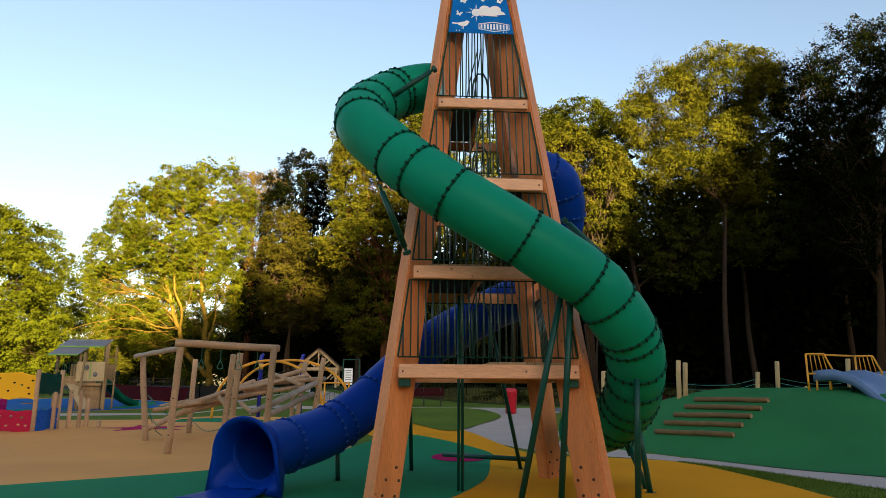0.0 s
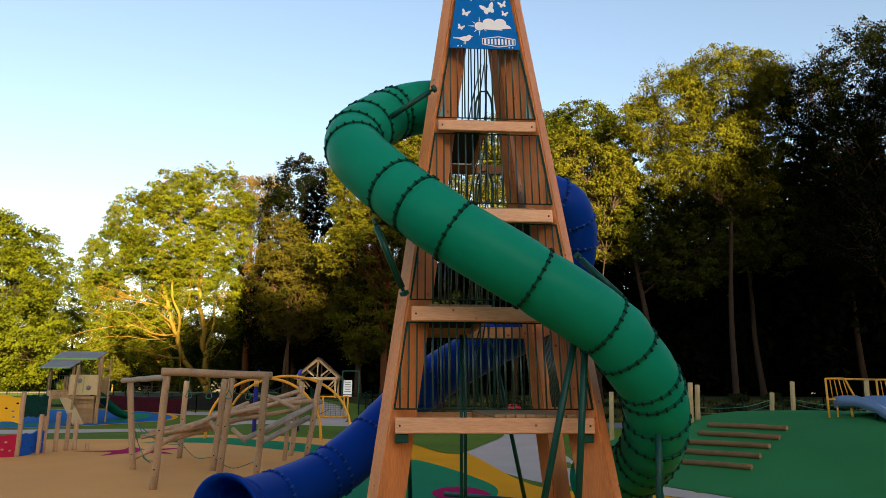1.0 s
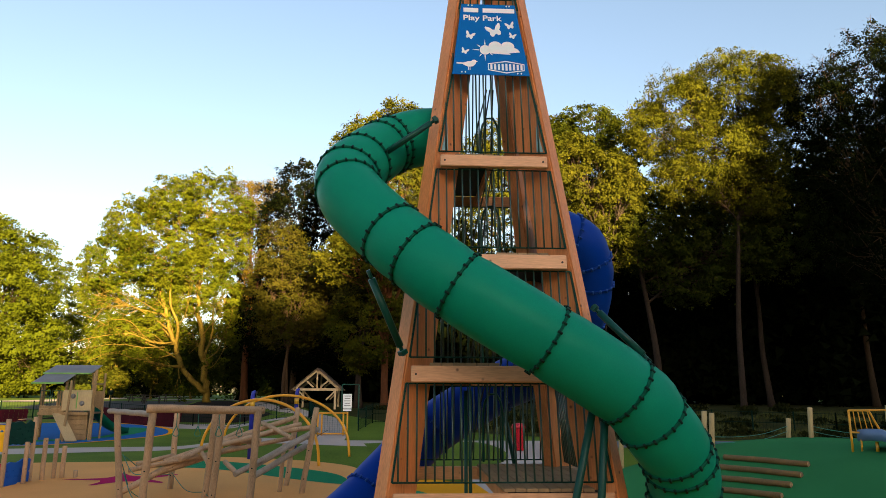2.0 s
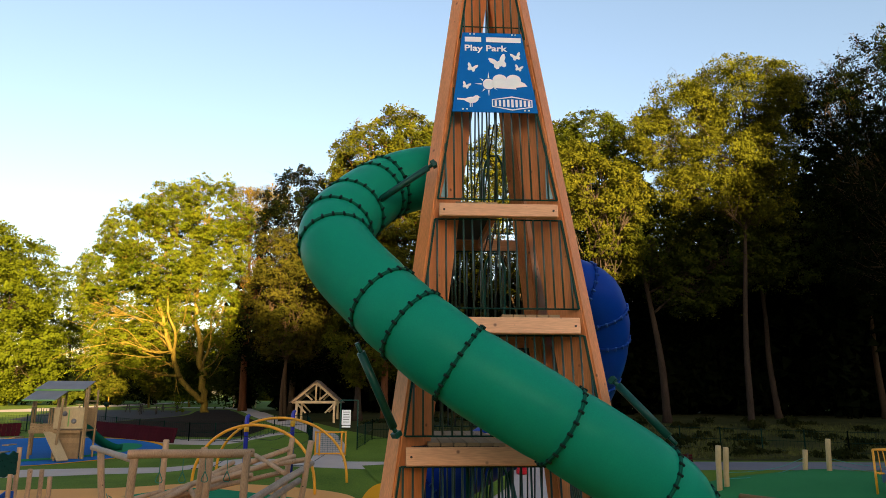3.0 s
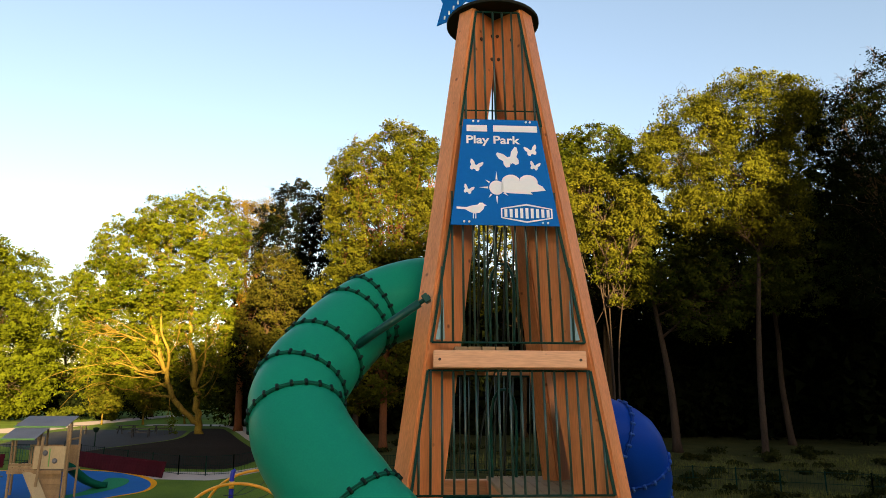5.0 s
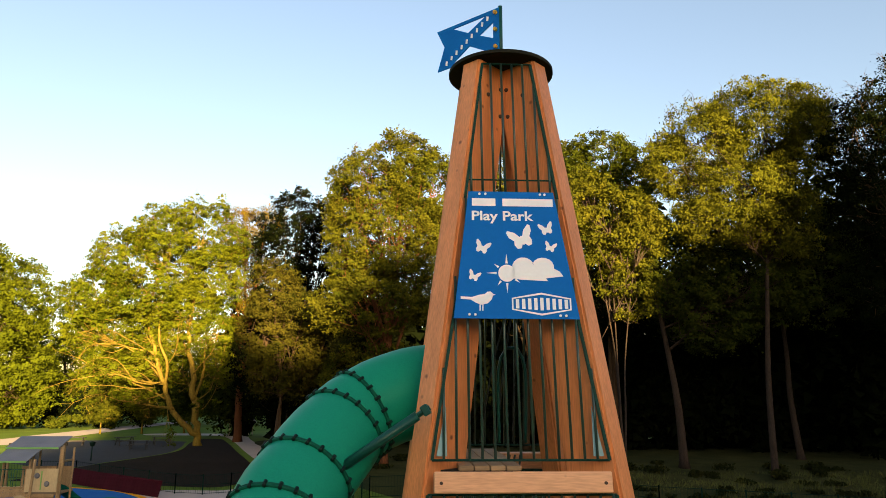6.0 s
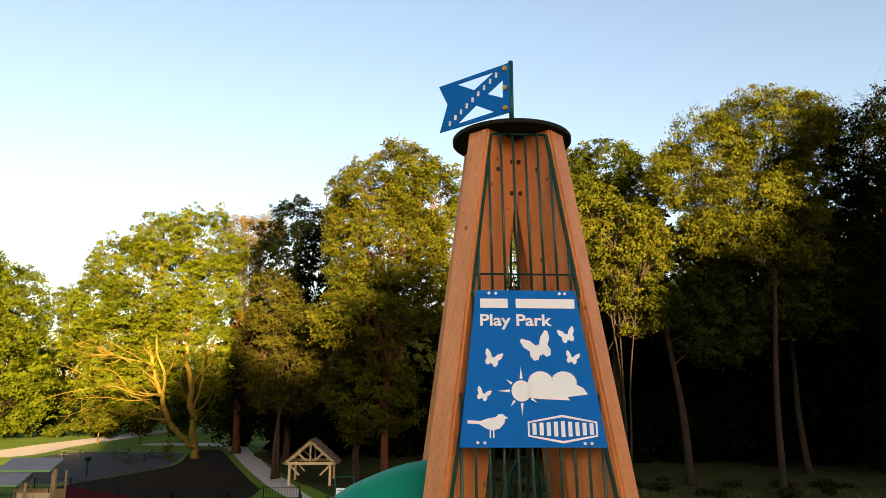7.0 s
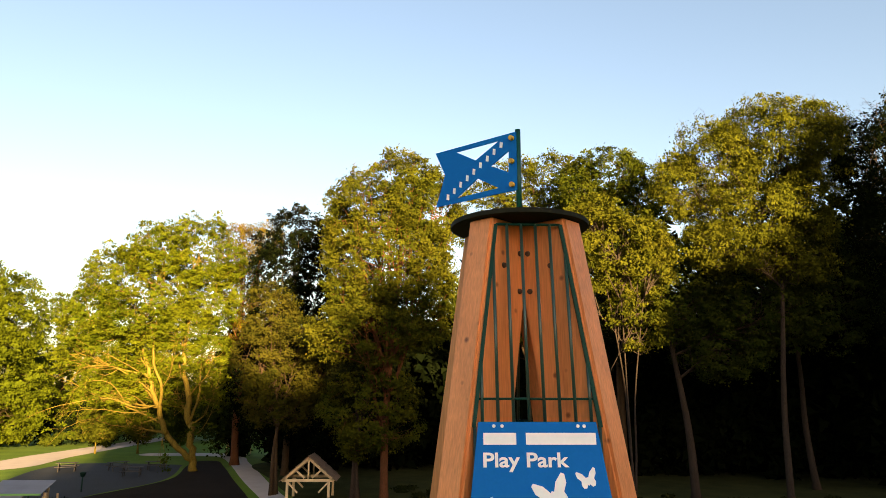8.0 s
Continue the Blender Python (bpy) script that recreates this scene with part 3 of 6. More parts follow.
# ---- trees ----
def tree(name, foot, lobes, label, leaf_mat, bark, seed, sprays=1200, per=60, leaf=0.18, spread=0.8, trunk=0.32, stems=1, gap=-0.25, inner=0.35, droop=0.0, flat=0.5, shoots=0, fork=0.45, clear=0.0, lines=()):
    """A tapered trunk that forks into limbs for each lobe of the crown, twigs, and leaves in sprays with gaps between.
    Each lobe: x and z of its middle, half width, half height, and how far it stands behind the foot."""
    rng = np.random.default_rng(seed)
    x, y = foot
    z0 = ground_z(x, y) - 0.05
    root = thing(name, label, "tree", "park trees", at=(x, y, z0))
    mids = np.array([(lx - x, dy, lz - z0) for lx, lz, rx, rz, dy in lobes])
    radii = np.array([(rx, 0.8 * rx, rz) for lx, lz, rx, rz, dy in lobes])
    height = float((mids[:, 2] + radii[:, 2]).max())
    # sprays lie mostly near the skin of the lobes, thinned where a coarse noise leaves gaps
    share = (radii[:, 0] * radii[:, 2]) ** 0.9
    share /= share.sum()
    spot, out, own_lobe = [], [], []
    for k in rng.choice(len(mids), sprays * 12, p=share):
        d = rng.normal(size=3)
        d /= np.linalg.norm(d)
        bump = 1.0 + 0.2 * noise.noise(Vector(d * 2.2 + seed * 3.1 + k)) + 0.1 * noise.noise(Vector(d * 6.0 + seed * 1.7 + k))
        p = mids[k] + d * radii[k] * (1.0 - inner * rng.random() ** 2) * bump
        if p[2] < clear or ((((p - mids) / radii) ** 2).sum(1).min() < 0.3 and rng.random() < 0.85):
            continue
        at = Vector((p[0] + seed * 7.7, p[1], p[2]))
        if 0.35 * noise.noise(at * 0.35) + 0.75 * noise.noise(at * 0.95) < gap + 0.05 * rng.normal():
            continue
        spot.append(p), out.append(d), own_lobe.append(k)
        if len(spot) == sprays:
            break
    spot, out, own_lobe = np.array(spot), np.array(out), np.array(own_lobe)
    sprays = len(spot)
    # wood
    bm = bmesh.new()
    tops = sorted(range(len(lobes)), key=lambda k: -mids[k][2])
    trunks, forks = [], []
    for r0, r1, points in lines:
        line = spline([Vector((px - x, dy, pz - z0)) for px, pz, dy in points], 0.5)
        n = len(line)
        line = [p + Vector(rng.normal(size=3) * 0.25 * r0 * (0 < q < n - 1)) for q, p in enumerate(line)]
        r = [(r0 + (r1 - r0) * q / (n - 1)) * (1.3 if q == 0 and points[0][1] < 3 else 1.0) for q in range(n)]
        add_pipe(bm, line, r, 10 if r0 > 0.1 else 6)
        (trunks if r0 > 0.1 else forks).append((line, r))
    if lines:
        stems = 0
    for s in range(stems):
        a = 2 * math.pi * s / max(1, stems) + 0.4
        low = Vector((0.7 * trunk * math.cos(a), 0.7 * trunk * math.sin(a), 0)) if stems > 1 else Vector((0, 0, 0))
        head = Vector(mids[tops[s % len(tops)]])
        mid = Vector((head.x * 0.35 + low.x * 2, head.y * 0.3, head.z * 0.5))
        line = spline([low, low.lerp(mid, 0.5) + Vector((rng.normal() * 0.12, rng.normal() * 0.1, 0)), mid, head], 0.8)
        n = len(line)
        r = [max(0.035, trunk / stems ** 0.4 * (1 - 0.88 * i / (n - 1)) * (1.35 if i == 0 else 1.0)) for i in range(n)]
        add_pipe(bm, line, r, 9)
        trunks.append((line, r))
    limbs = {}
    for k in range(len(lobes)):
        end = Vector(mids[k])
        if lines:
            line, r = min(trunks, key=lambda a: min((p - end).length + 2 * max(0, p.z - 0.8 * end.z) for p in a[0]))
            i = min(range(len(line)), key=lambda q: (line[q] - end).length + 2 * max(0, line[q].z - 0.8 * end.z))
        else:
            line, r = trunks[k % stems]
            i = min(len(line) - 2, max(1, next((j for j, p in enumerate(line) if p.z > end.z * fork), 1)))
        start = line[i]
        bend = start.lerp(end, 0.5) + Vector((rng.normal() * 0.25, rng.normal() * 0.25, -0.06 * (end - start).length))
        limb = spline([start, bend, end], 0.7)
        add_pipe(bm, limb, [max(0.03, r[i] * 0.6 * (1 - 0.75 * j / (len(limb) - 1))) for j in range(len(limb))], 7)
        mine = np.nonzero(own_lobe == k)[0]
        boughs = []
        for j in mine[::max(9, len(mine) // 22)]:
            frm = limb[int(len(limb) * (0.25 + 0.7 * rng.random()))]
            tip = frm.lerp(Vector(spot[j]), 0.86)
            bough = spline([frm, frm.lerp(tip, 0.5) + Vector((rng.normal() * 0.4, rng.normal() * 0.4, -0.15 + rng.normal() * 0.3)), tip], 0.6)
            add_pipe(bm, bough, [max(0.014, 0.042 * (1 - 0.8 * q / (len(bough) - 1))) for q in range(len(bough))], 5, closed=False)
            boughs += bough
        if not boughs:
            continue
        nodes = np.array([tuple(p) for p in boughs])
        for j in mine[::7]:
            near = nodes[int(((nodes - spot[j]) ** 2).sum(1).argmin())]
            frm, tip = Vector(near), Vector(spot[j])
            add_pipe(bm, [frm, frm.lerp(tip, 0.55) + Vector(rng.normal(size=3) * 0.1), tip], [0.018, 0.012, 0.006], 3, closed=False)
    # bare limbs below the crown, forking towards their ends
    extra = []
    for limb, r in forks:
        for j in range(2, len(limb)):
            way = (limb[j] - limb[j - 1]).normalized() + Vector(rng.normal(size=3) * 0.8)
            tip = limb[j] + way * rng.uniform(0.5, 1.5)
            mid = limb[j].lerp(tip, 0.5) + Vector(rng.normal(size=3) * 0.12)
            add_pipe(bm, [limb[j], mid, tip], [0.02, 0.013, 0.005], 4, closed=False)
            add_pipe(bm, [mid, mid + Vector(rng.normal(size=3) * 0.35)], [0.01, 0.004], 3, closed=False)
            extra += [tip, mid] if rng.random() < 0.6 else []
    # thin shoots that stand out over the crown
    for s in range(shoots):
        k = tops[s % min(4, len(tops))]
        a = rng.uniform(-1.1, 1.1)
        p = Vector(mids[k]) + Vector((radii[k][0] * math.sin(a) * 0.9, rng.normal() * 0.4, radii[k][2] * math.cos(a) * 0.92))
        tip = p + Vector((math.sin(a) * 0.6 + rng.normal() * 0.4, 0, 1.0)) * rng.uniform(0.6, 1.5)
        add_pipe(bm, [p, p.lerp(tip, 0.5) + Vector(rng.normal(size=3) * 0.08), tip], [0.02, 0.014, 0.005], 4, closed=False)
        extra += [p.lerp(tip, 0.35), p.lerp(tip, 0.7)]
        for q in range(4):
            b = p.lerp(tip, 0.3 + 0.2 * q)
            add_pipe(bm, [b, b + Vector((rng.normal() * 0.4, rng.normal() * 0.3, 0.25))], [0.01, 0.004], 3, closed=False)
    if extra:
        spot, out = np.concatenate([spot, np.array([tuple(p) for p in extra])]), np.concatenate([out, rng.normal(size=(len(extra), 3))])
        sprays = len(spot)
    part("trunk", bm, bark, root, smooth=True).matrix_parent_inverse = Matrix()
    # leaves
    total = sprays * per
    own = np.repeat(np.arange(sprays), per)
    wide = (spread * rng.uniform(0.6, 1.3, sprays))[own][:, None]
    off = rng.normal(size=(total, 3)) * 0.36 * wide
    off[:, 2] *= flat
    off[:, 2] -= droop * np.abs(rng.normal(size=total)) * wide[:, 0]
    # the middle of a spray arches over its edge
    off[:, 2] -= 0.35 * (off[:, 0] ** 2 + off[:, 1] ** 2) / (0.5 * wide[:, 0] + 0.1)
    pos = spot[own] + off
    tilt = out * 0.7 + rng.normal(size=(sprays, 3)) * 0.6
    tilt[:, 2] += 0.3
    nrm = tilt[own] + rng.normal(size=(total, 3)) * 0.34
    nrm /= np.linalg.norm(nrm, axis=1)[:, None]
    t = rng.normal(size=(total, 3))
    if droop:
        t[:, 2] -= 1.5
    t -= nrm * (t * nrm).sum(1)[:, None]
    t /= np.linalg.norm(t, axis=1)[:, None] + 1e-9
    b = np.cross(nrm, t)
    size = leaf * rng.uniform(0.6, 1.35, total)[:, None]
    quad = np.stack([pos - t * size * 0.5, pos + b * size * 0.32 + nrm * size * 0.06, pos + t * size * 0.55, pos - b * size * 0.32 + nrm * size * 0.06], 1)
    arrays("crown", quad.reshape(-1, 3), np.arange(total * 4).reshape(-1, 4), leaf_mat, root)
    return root


def wood_tree(foot, top, label, bark, seed, trunk=0.24, lean=0.0, crown=3.0, low=0.5):
    """A tall bare-stemmed tree of the wood, with a dark crown high up."""
    x, y = foot
    h = top - 2.0
    lobes = [(x + lean * 0.7, 2 + h * (low + 0.14), crown, h * 0.16, 0), (x + lean, 2 + h * (low + 0.32), crown * 0.9, h * 0.16, 0.5), (x + lean * 0.5 + 1.2, 2 + h * (low + 0.05), crown * 0.7, h * 0.1, 0)]
    return tree("wood_tree", foot, lobes, label, LEAF_DEEP_SHADE, bark, seed, sprays=600, per=24, leaf=0.22, spread=0.8, trunk=trunk, gap=-0.1, fork=0.7)


tree("maple_tree", (-54, 82), [(-58, 14.1, 9.5, 11.8, 0), (-49.9, 17.6, 3.9, 6.4, 0), (-49.5, 9.0, 5.5, 5.5, -1), (-56.3, 21.2, 5.3, 5.3, 0), (-53, 14, 6, 8, -2), (-53.5, 9.5, 7, 3, -2)], "broad dense green maple lit by low warm sun", LEAF_MAPLE, BARK, 1, sprays=3400, per=30, leaf=0.31, spread=1.0, gap=-0.04, inner=0.25)
tree("lime_tree", (-57, 112), [(-58.4, 17.9, 6.4, 7.9, 0), (-52.3, 14.6, 5.9, 6.9, 0), (-47.5, 10.2, 4.9, 4.9, 0), (-56, 11, 8, 6, 0), (-49, 9.5, 6, 4.0, 0)], "rounded green tree far behind the path", LEAF_MAPLE, BARK, 2, sprays=1700, per=24, leaf=0.36, spread=1.16, gap=-0.45)
tree("lime_tree", (-38, 98), [(-42, 11, 5, 5, 0), (-37, 9, 4.5, 4.5, 0), (-45, 8, 4, 4, 0), (-33, 9.5, 4.4, 4.6, 0), (-28.5, 10.5, 3.6, 4.2, 0), (-25.0, 8.0, 3.2, 3.6, 0)], "rounded yellow-green tree far behind the path", LEAF_ASH, BARK, 14, sprays=1700, per=23, leaf=0.31, spread=1.02, gap=-0.4)
# the two leaning stems of the ash, its heavy low limbs and the thin bare ones: radii, then x, z and depth
ASH_LIMBS = [
    (0.36, 0.28, [(-20.2, 2.1, 0), (-20.6, 4.6, 0), (-20.8, 6.4, 0)]), (0.30, 0.10, [(-20.8, 6.3, 0), (-21.1, 8.6, 0.1), (-21.5, 10.3, 0), (-21.8, 12.6, 0.2), (-21.6, 17, 0.3)]),
    (0.27, 0.24, [(-20.3, 3.2, -0.1), (-21.5, 4.1, -0.5), (-22.6, 5.6, -0.8)]), (0.25, 0.09, [(-22.5, 5.4, -0.8), (-23.2, 7.1, -0.9), (-23.8, 8.8, -0.9), (-24.4, 10.6, -0.8), (-25.3, 12.8, -0.5), (-26.0, 16.5, 0)]),
    (0.15, 0.05, [(-23.3, 7.4, -0.9), (-23.2, 9.8, -1.2), (-24.1, 12.1, -1.2), (-24.2, 17.0, -0.8)]), (0.13, 0.05, [(-20.8, 6.4, 0), (-20.3, 9.0, 0.5), (-20.4, 12.0, 0.8), (-19.8, 16.0, 0.4)]),
    (0.09, 0.012, [(-22.9, 6.3, -0.9), (-24.5, 7.2, -1.5), (-26.5, 8.1, -2), (-28.6, 8.9, -2.4), (-30.4, 9.9, -2.6), (-32.0, 10.4, -2.6)]),
    (0.07, 0.012, [(-23.2, 6.9, -0.9), (-24.9, 6.3, -1.8), (-26.4, 6.2, -2.5), (-28.4, 6.8, -3), (-30.3, 6.1, -3)]),
    (0.08, 0.012, [(-23.8, 8.9, -0.9), (-25.7, 10.3, -1), (-27.6, 11.3, -1.4), (-29.1, 11.3, -1.8), (-30.6, 11.0, -2)]),
    (0.08, 0.012, [(-23.4, 8.0, -0.9), (-24.7, 7.7, -2), (-26.8, 8.5, -3), (-29.0, 8.3, -3.6), (-31.0, 7.8, -4), (-32.6, 7.2, -4)]),
    (0.06, 0.01, [(-24.0, 7.4, -1.8), (-25.5, 7.3, -2.2), (-28.5, 7.6, -2), (-31.4, 7.3, -1.5)]), (0.06, 0.01, [(-25.6, 7.7, -1.8), (-27.6, 9.8, -1.2), (-29.6, 10.0, -1), (-31.2, 9.2, -0.6)]),
    (0.07, 0.012, [(-20.8, 6.1, 0), (-19.2, 7.2, -1), (-18.6, 8.8, -1.4), (-17.9, 10.4, -1.6)]), (0.07, 0.012, [(-21.1, 8.6, 0), (-20.2, 9.6, -0.8), (-19.2, 10.6, -1.2), (-18.6, 12.6, -1.4)]),
    (0.05, 0.012, [(-23.0, 6.2, -0.9), (-22.6, 4.6, -1.2), (-22.1, 3.2, -1.3)]), (0.06, 0.01, [(-24.2, 10.2, -0.8), (-26.0, 11.4, -2), (-28.4, 12.6, -2.6), (-30.4, 12.2, -3)]), (0.06, 0.01, [(-23.2, 9.4, -1.1), (-22.3, 10.6, -1.8), (-22.0, 12.4, -2)]),
    (0.05, 0.01, [(-20.6, 5.4, 0), (-19.6, 5.6, -1), (-18.7, 6.8, -1.6), (-18.2, 8.2, -2)])]
tree("ash_tree", (-20.4, 60), [(-25.0, 18.6, 4.6, 4.9, 0), (-21.2, 21.9, 4.2, 3.8, 0.5), (-24.8, 22.0, 3.6, 3.1, 0.5), (-28.4, 19.4, 3.2, 3.5, 0), (-30.6, 15.8, 2.9, 3.2, 0), (-19.6, 18.0, 2.8, 3.6, 0), (-21.8, 15.0, 3.0, 2.4, 0), (-31.0, 12.6, 2.3, 1.8, -1), (-25.4, 16.0, 3.6, 3.0, -1.5), (-26.0, 13.6, 2.6, 2.0, 1), (-19.6, 12.6, 2.2, 2.2, 0.5), (-22.6, 9.0, 2.6, 1.5, 1.5), (-27.0, 6.6, 2.2, 1.2, 1.5), (-22.4, 12.0, 2.4, 1.5, 0.6), (-25.6, 10.0, 2.4, 1.7, 0.5), (-18.6, 9.6, 1.5, 1.6, 0.6), (-28.6, 9.2, 2.6, 1.5, 0.8), (-24.4, 12.6, 2.6, 1.8, 1)], "airy yellow-green ash tree with pale limbs", LEAF_ASH, PALE_BARK, 3, sprays=7000, per=20, leaf=0.2, spread=0.5, gap=-0.1, inner=0.4, lines=ASH_LIMBS, shoots=14, fork=0.5)
tree("larch_tree", (-17.8, 65), [(-18.5, 23.8, 2.6, 2.7, 0), (-16.4, 24.6, 2.4, 2.0, 0), (-18.2, 19.2, 2.2, 3.8, 0), (-17.5, 14.5, 2.4, 2.6, 0)], "bronze-tinted larch with a reddish trunk", LEAF_BROWN, RED_BARK, 15, sprays=1176, per=22, leaf=0.17, spread=0.68, droop=0.35, gap=-0.12, shoots=10, trunk=0.4)
tree("holly_tree", (-11.6, 57), [(-11.5, 21.2, 2.8, 4.4, 0), (-13.2, 18.6, 2.4, 5.0, 0), (-9.2, 18.8, 3.0, 5.6, 0), (-9.9, 13.4, 3.4, 5.1, 0), (-13.0, 9.5, 4.0, 5.0, 0), (-8.5, 8.5, 4.5, 5.0, 0)], "dense dark evergreen tree in shade with bare twigs on top", LEAF_DEEP_SHADE, BARK, 4, sprays=2310, per=24, leaf=0.23, spread=0.68, gap=-0.35, shoots=48)
tree("oak_tree", (-2.6, 43), [(-4.0, 22.0, 3.3, 2.8, 0), (-1.5, 23.4, 2.6, 3.0, 0.4), (0.6, 22.1, 2.1, 2.9, 0.5), (-2.5, 18.2, 4.2, 3.8, -0.4), (-4.9, 17.6, 2.4, 4.2, 0), (-4.0, 13.0, 4.4, 2.2, -0.6), (-0.2, 16.1, 2.5, 4.5, -0.5), (-5.5, 20.6, 1.8, 2.2, 0.4), (-3.4, 8.0, 3.4, 3.2, 0.5)], "tall oak with warm sunlit upper crown", LEAF_OAK, RED_BARK, 5, sprays=5250, per=26, leaf=0.175, spread=0.58, trunk=0.3, gap=-0.08, inner=0.35, shoots=12, fork=0.4)
tree("hornbeam_tree", (-10.6, 47), [(-11.5, 14.8, 2.2, 2.4, 0), (-12.2, 11.8, 1.9, 2.2, 0), (-9.2, 12.6, 2.5, 2.0, 0), (-10.4, 8.8, 2.8, 2.6, 0), (-7.6, 11.0, 1.8, 2.0, 0.4)], "brownish green hornbeam in front of the dark evergreen", LEAF_BROWN_GREEN, BARK, 41, sprays=1890, per=23, leaf=0.17, spread=0.54, trunk=0.22, gap=-0.1, stems=2)
tree("oak_tree", (9.5, 56), [(12.0, 28.0, 3.2, 3.2, 0), (8.8, 27.4, 3.1, 3.1, 0), (11.0, 24.1, 4.7, 4.2, 0), (6.0, 24.6, 3.6, 3.6, 0), (8.0, 18.0, 5.0, 4.6, 0)], "tall oak with warm sunlit upper crown", LEAF_OAK, BARK, 6, sprays=2000, per=24, leaf=0.21, spread=0.68, gap=-0.2, shoots=8)
tree("beech_tree", (15.8, 50), [(15.7, 27.2, 3.1, 2.6, 0), (18.3, 25.8, 2.3, 2.4, 0), (13.2, 26.0, 2.2, 2.3, 0), (16.1, 23.5, 3.8, 2.7, 0), (15.5, 18.5, 4.2, 3.6, 0.5)], "rounded mid-green tree above the wood", LEAF_BEECH, BARK, 8, sprays=2100, per=25, leaf=0.205, spread=0.58, gap=-0.2)
tree("ash_tree", (12.3, 36.5), [(12.0, 17.9, 2.6, 2.6, 0), (13.9, 17.6, 1.6, 2.6, 0), (10.6, 19.7, 2.0, 1.8, 0.4), (13.1, 13.8, 1.8, 2.2, 0), (9.2, 17.0, 2.0, 2.4, 0.5)], "slender ash with pale bare stems below", LEAF_OAK, GREY_BARK, 9, sprays=1785, per=23, leaf=0.165, spread=0.51, trunk=0.15, stems=4, gap=-0.12, fork=0.7)
tree("birch_tree", (22.9, 39), [(24.6, 26.0, 4.4, 3.4, 0), (19.7, 24.6, 3.0, 2.8, 0), (27.4, 25.6, 2.0, 2.4, 0), (22.1, 20.9, 4.6, 2.4, -0.5), (26.3, 22.4, 2.4, 3.6, 0), (17.3, 22.6, 2.1, 1.9, 0), (20.4, 18.6, 3.8, 1.6, -0.5), (24.8, 18.0, 2.8, 1.6, 0)], "large birch with drooping golden leaves and pale limbs", LEAF_BIRCH, GREY_BARK, 10, sprays=4410, per=28, leaf=0.165, spread=0.71, droop=0.22, flat=0.32, stems=1, trunk=0.24, gap=-0.03, inner=0.45, shoots=40, fork=0.8)
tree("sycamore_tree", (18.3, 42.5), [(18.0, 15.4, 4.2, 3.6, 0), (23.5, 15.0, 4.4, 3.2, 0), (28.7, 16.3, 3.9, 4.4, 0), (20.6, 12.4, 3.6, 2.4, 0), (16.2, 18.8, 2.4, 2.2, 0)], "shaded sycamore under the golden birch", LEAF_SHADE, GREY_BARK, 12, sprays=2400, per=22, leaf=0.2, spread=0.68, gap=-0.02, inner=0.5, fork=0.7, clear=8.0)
tree("yew_tree", (33.0, 37), [(29.2, 23.7, 2.2, 3.2, 0), (34.0, 26.2, 3.0, 4.2, 0), (31.2, 19.9, 3.6, 4.4, 0), (36.4, 20.5, 3.9, 6.4, 0), (33.1, 14.2, 4.6, 4.2, 0), (37.5, 27.5, 3.2, 4.0, 0), (31.2, 25.8, 1.5, 2.4, 0.5)], "tall dark tree at the wood's edge with feathery top", LEAF_DIMMED, BARK, 11, sprays=3500, per=24, leaf=0.18, spread=0.68, gap=-0.14, inner=0.45, shoots=24, droop=0.12, fork=0.6, clear=9.0)
wood_tree((29.2, 47), 25, "slender bare-stemmed tree with a leaning stem", GREY_BARK, 33, 0.27, lean=-0.9)
wood_tree((37.5, 46), 25, "slender ivy-clad tree inside the wood", BARK, 37, 0.28, lean=-0.6)
wood_tree((14.6, 47), 22, "slender bare-stemmed tree inside the wood", BARK, 38, 0.18, lean=0.4)
tree("hazel_tree", (-4.6, 44), [(-5.2, 11.5, 1.8, 2.4, 0), (-3.6, 9.5, 1.8, 2.2, 0)], "small leaning tree in shade behind the shelter", LEAF_BUSH, GREY_BARK, 34, sprays=357, per=24, leaf=0.18, trunk=0.26, stems=2)
tree("rowan_tree", (-36.2, 77), [(-36.4, 5.9, 1.8, 1.8, 0), (-35.6, 4.8, 1.5, 1.1, 0), (-37.2, 5.0, 1.2, 1.2, 0)], "young yellow-green tree beside the far path", LEAF_BIRCH, PALE_BARK, 37, sprays=380, per=23, leaf=0.19, spread=0.48, trunk=0.1)
tree("rowan_tree", (-31.5, 77), [(-31.5, 6.4, 1.8, 2.0, 0), (-31.0, 5.0, 1.5, 1.4, 0)], "young sunlit tree beside the far path", LEAF_BIRCH, PALE_BARK, 35, sprays=315, per=23, leaf=0.19, spread=0.48, trunk=0.12)
tree("rowan_tree", (-27.0, 78), [(-27.0, 6.2, 1.7, 1.9, 0), (-26.6, 4.8, 1.4, 1.3, 0)], "young sunlit tree beside the far path", LEAF_ASH, PALE_BARK, 36, sprays=273, per=23, leaf=0.19, spread=0.48, trunk=0.12)


# ---- supports of the slides ----
def stay(p0, p1, parent, r=0.045):
    """A round steel support with a thinner end and a clamp plate at its foot on the timber."""
    p0, p1 = Vector(p0), Vector(p1)
    way = (p1 - p0).normalized()
    pole = rod("support_pole", p0 + way * 0.1, p1 - way * 0.08, r, STEEL_GREEN, None, 12)
    for a, b in ((p0 - way * 0.02, p0 + way * 0.14), (p1 - way * 0.12, p1 + way * 0.03)):
        rod("clamp", a, b, r * 0.55, STEEL_GREEN, pole, 8)
    turn = way.to_track_quat("Z", "Y").to_matrix()
    box("bracket", p0 + way * 0.02, (0.1, 0.09, 0.06), STEEL_GREEN, pole, turn, 0.008)
    pole.parent = parent


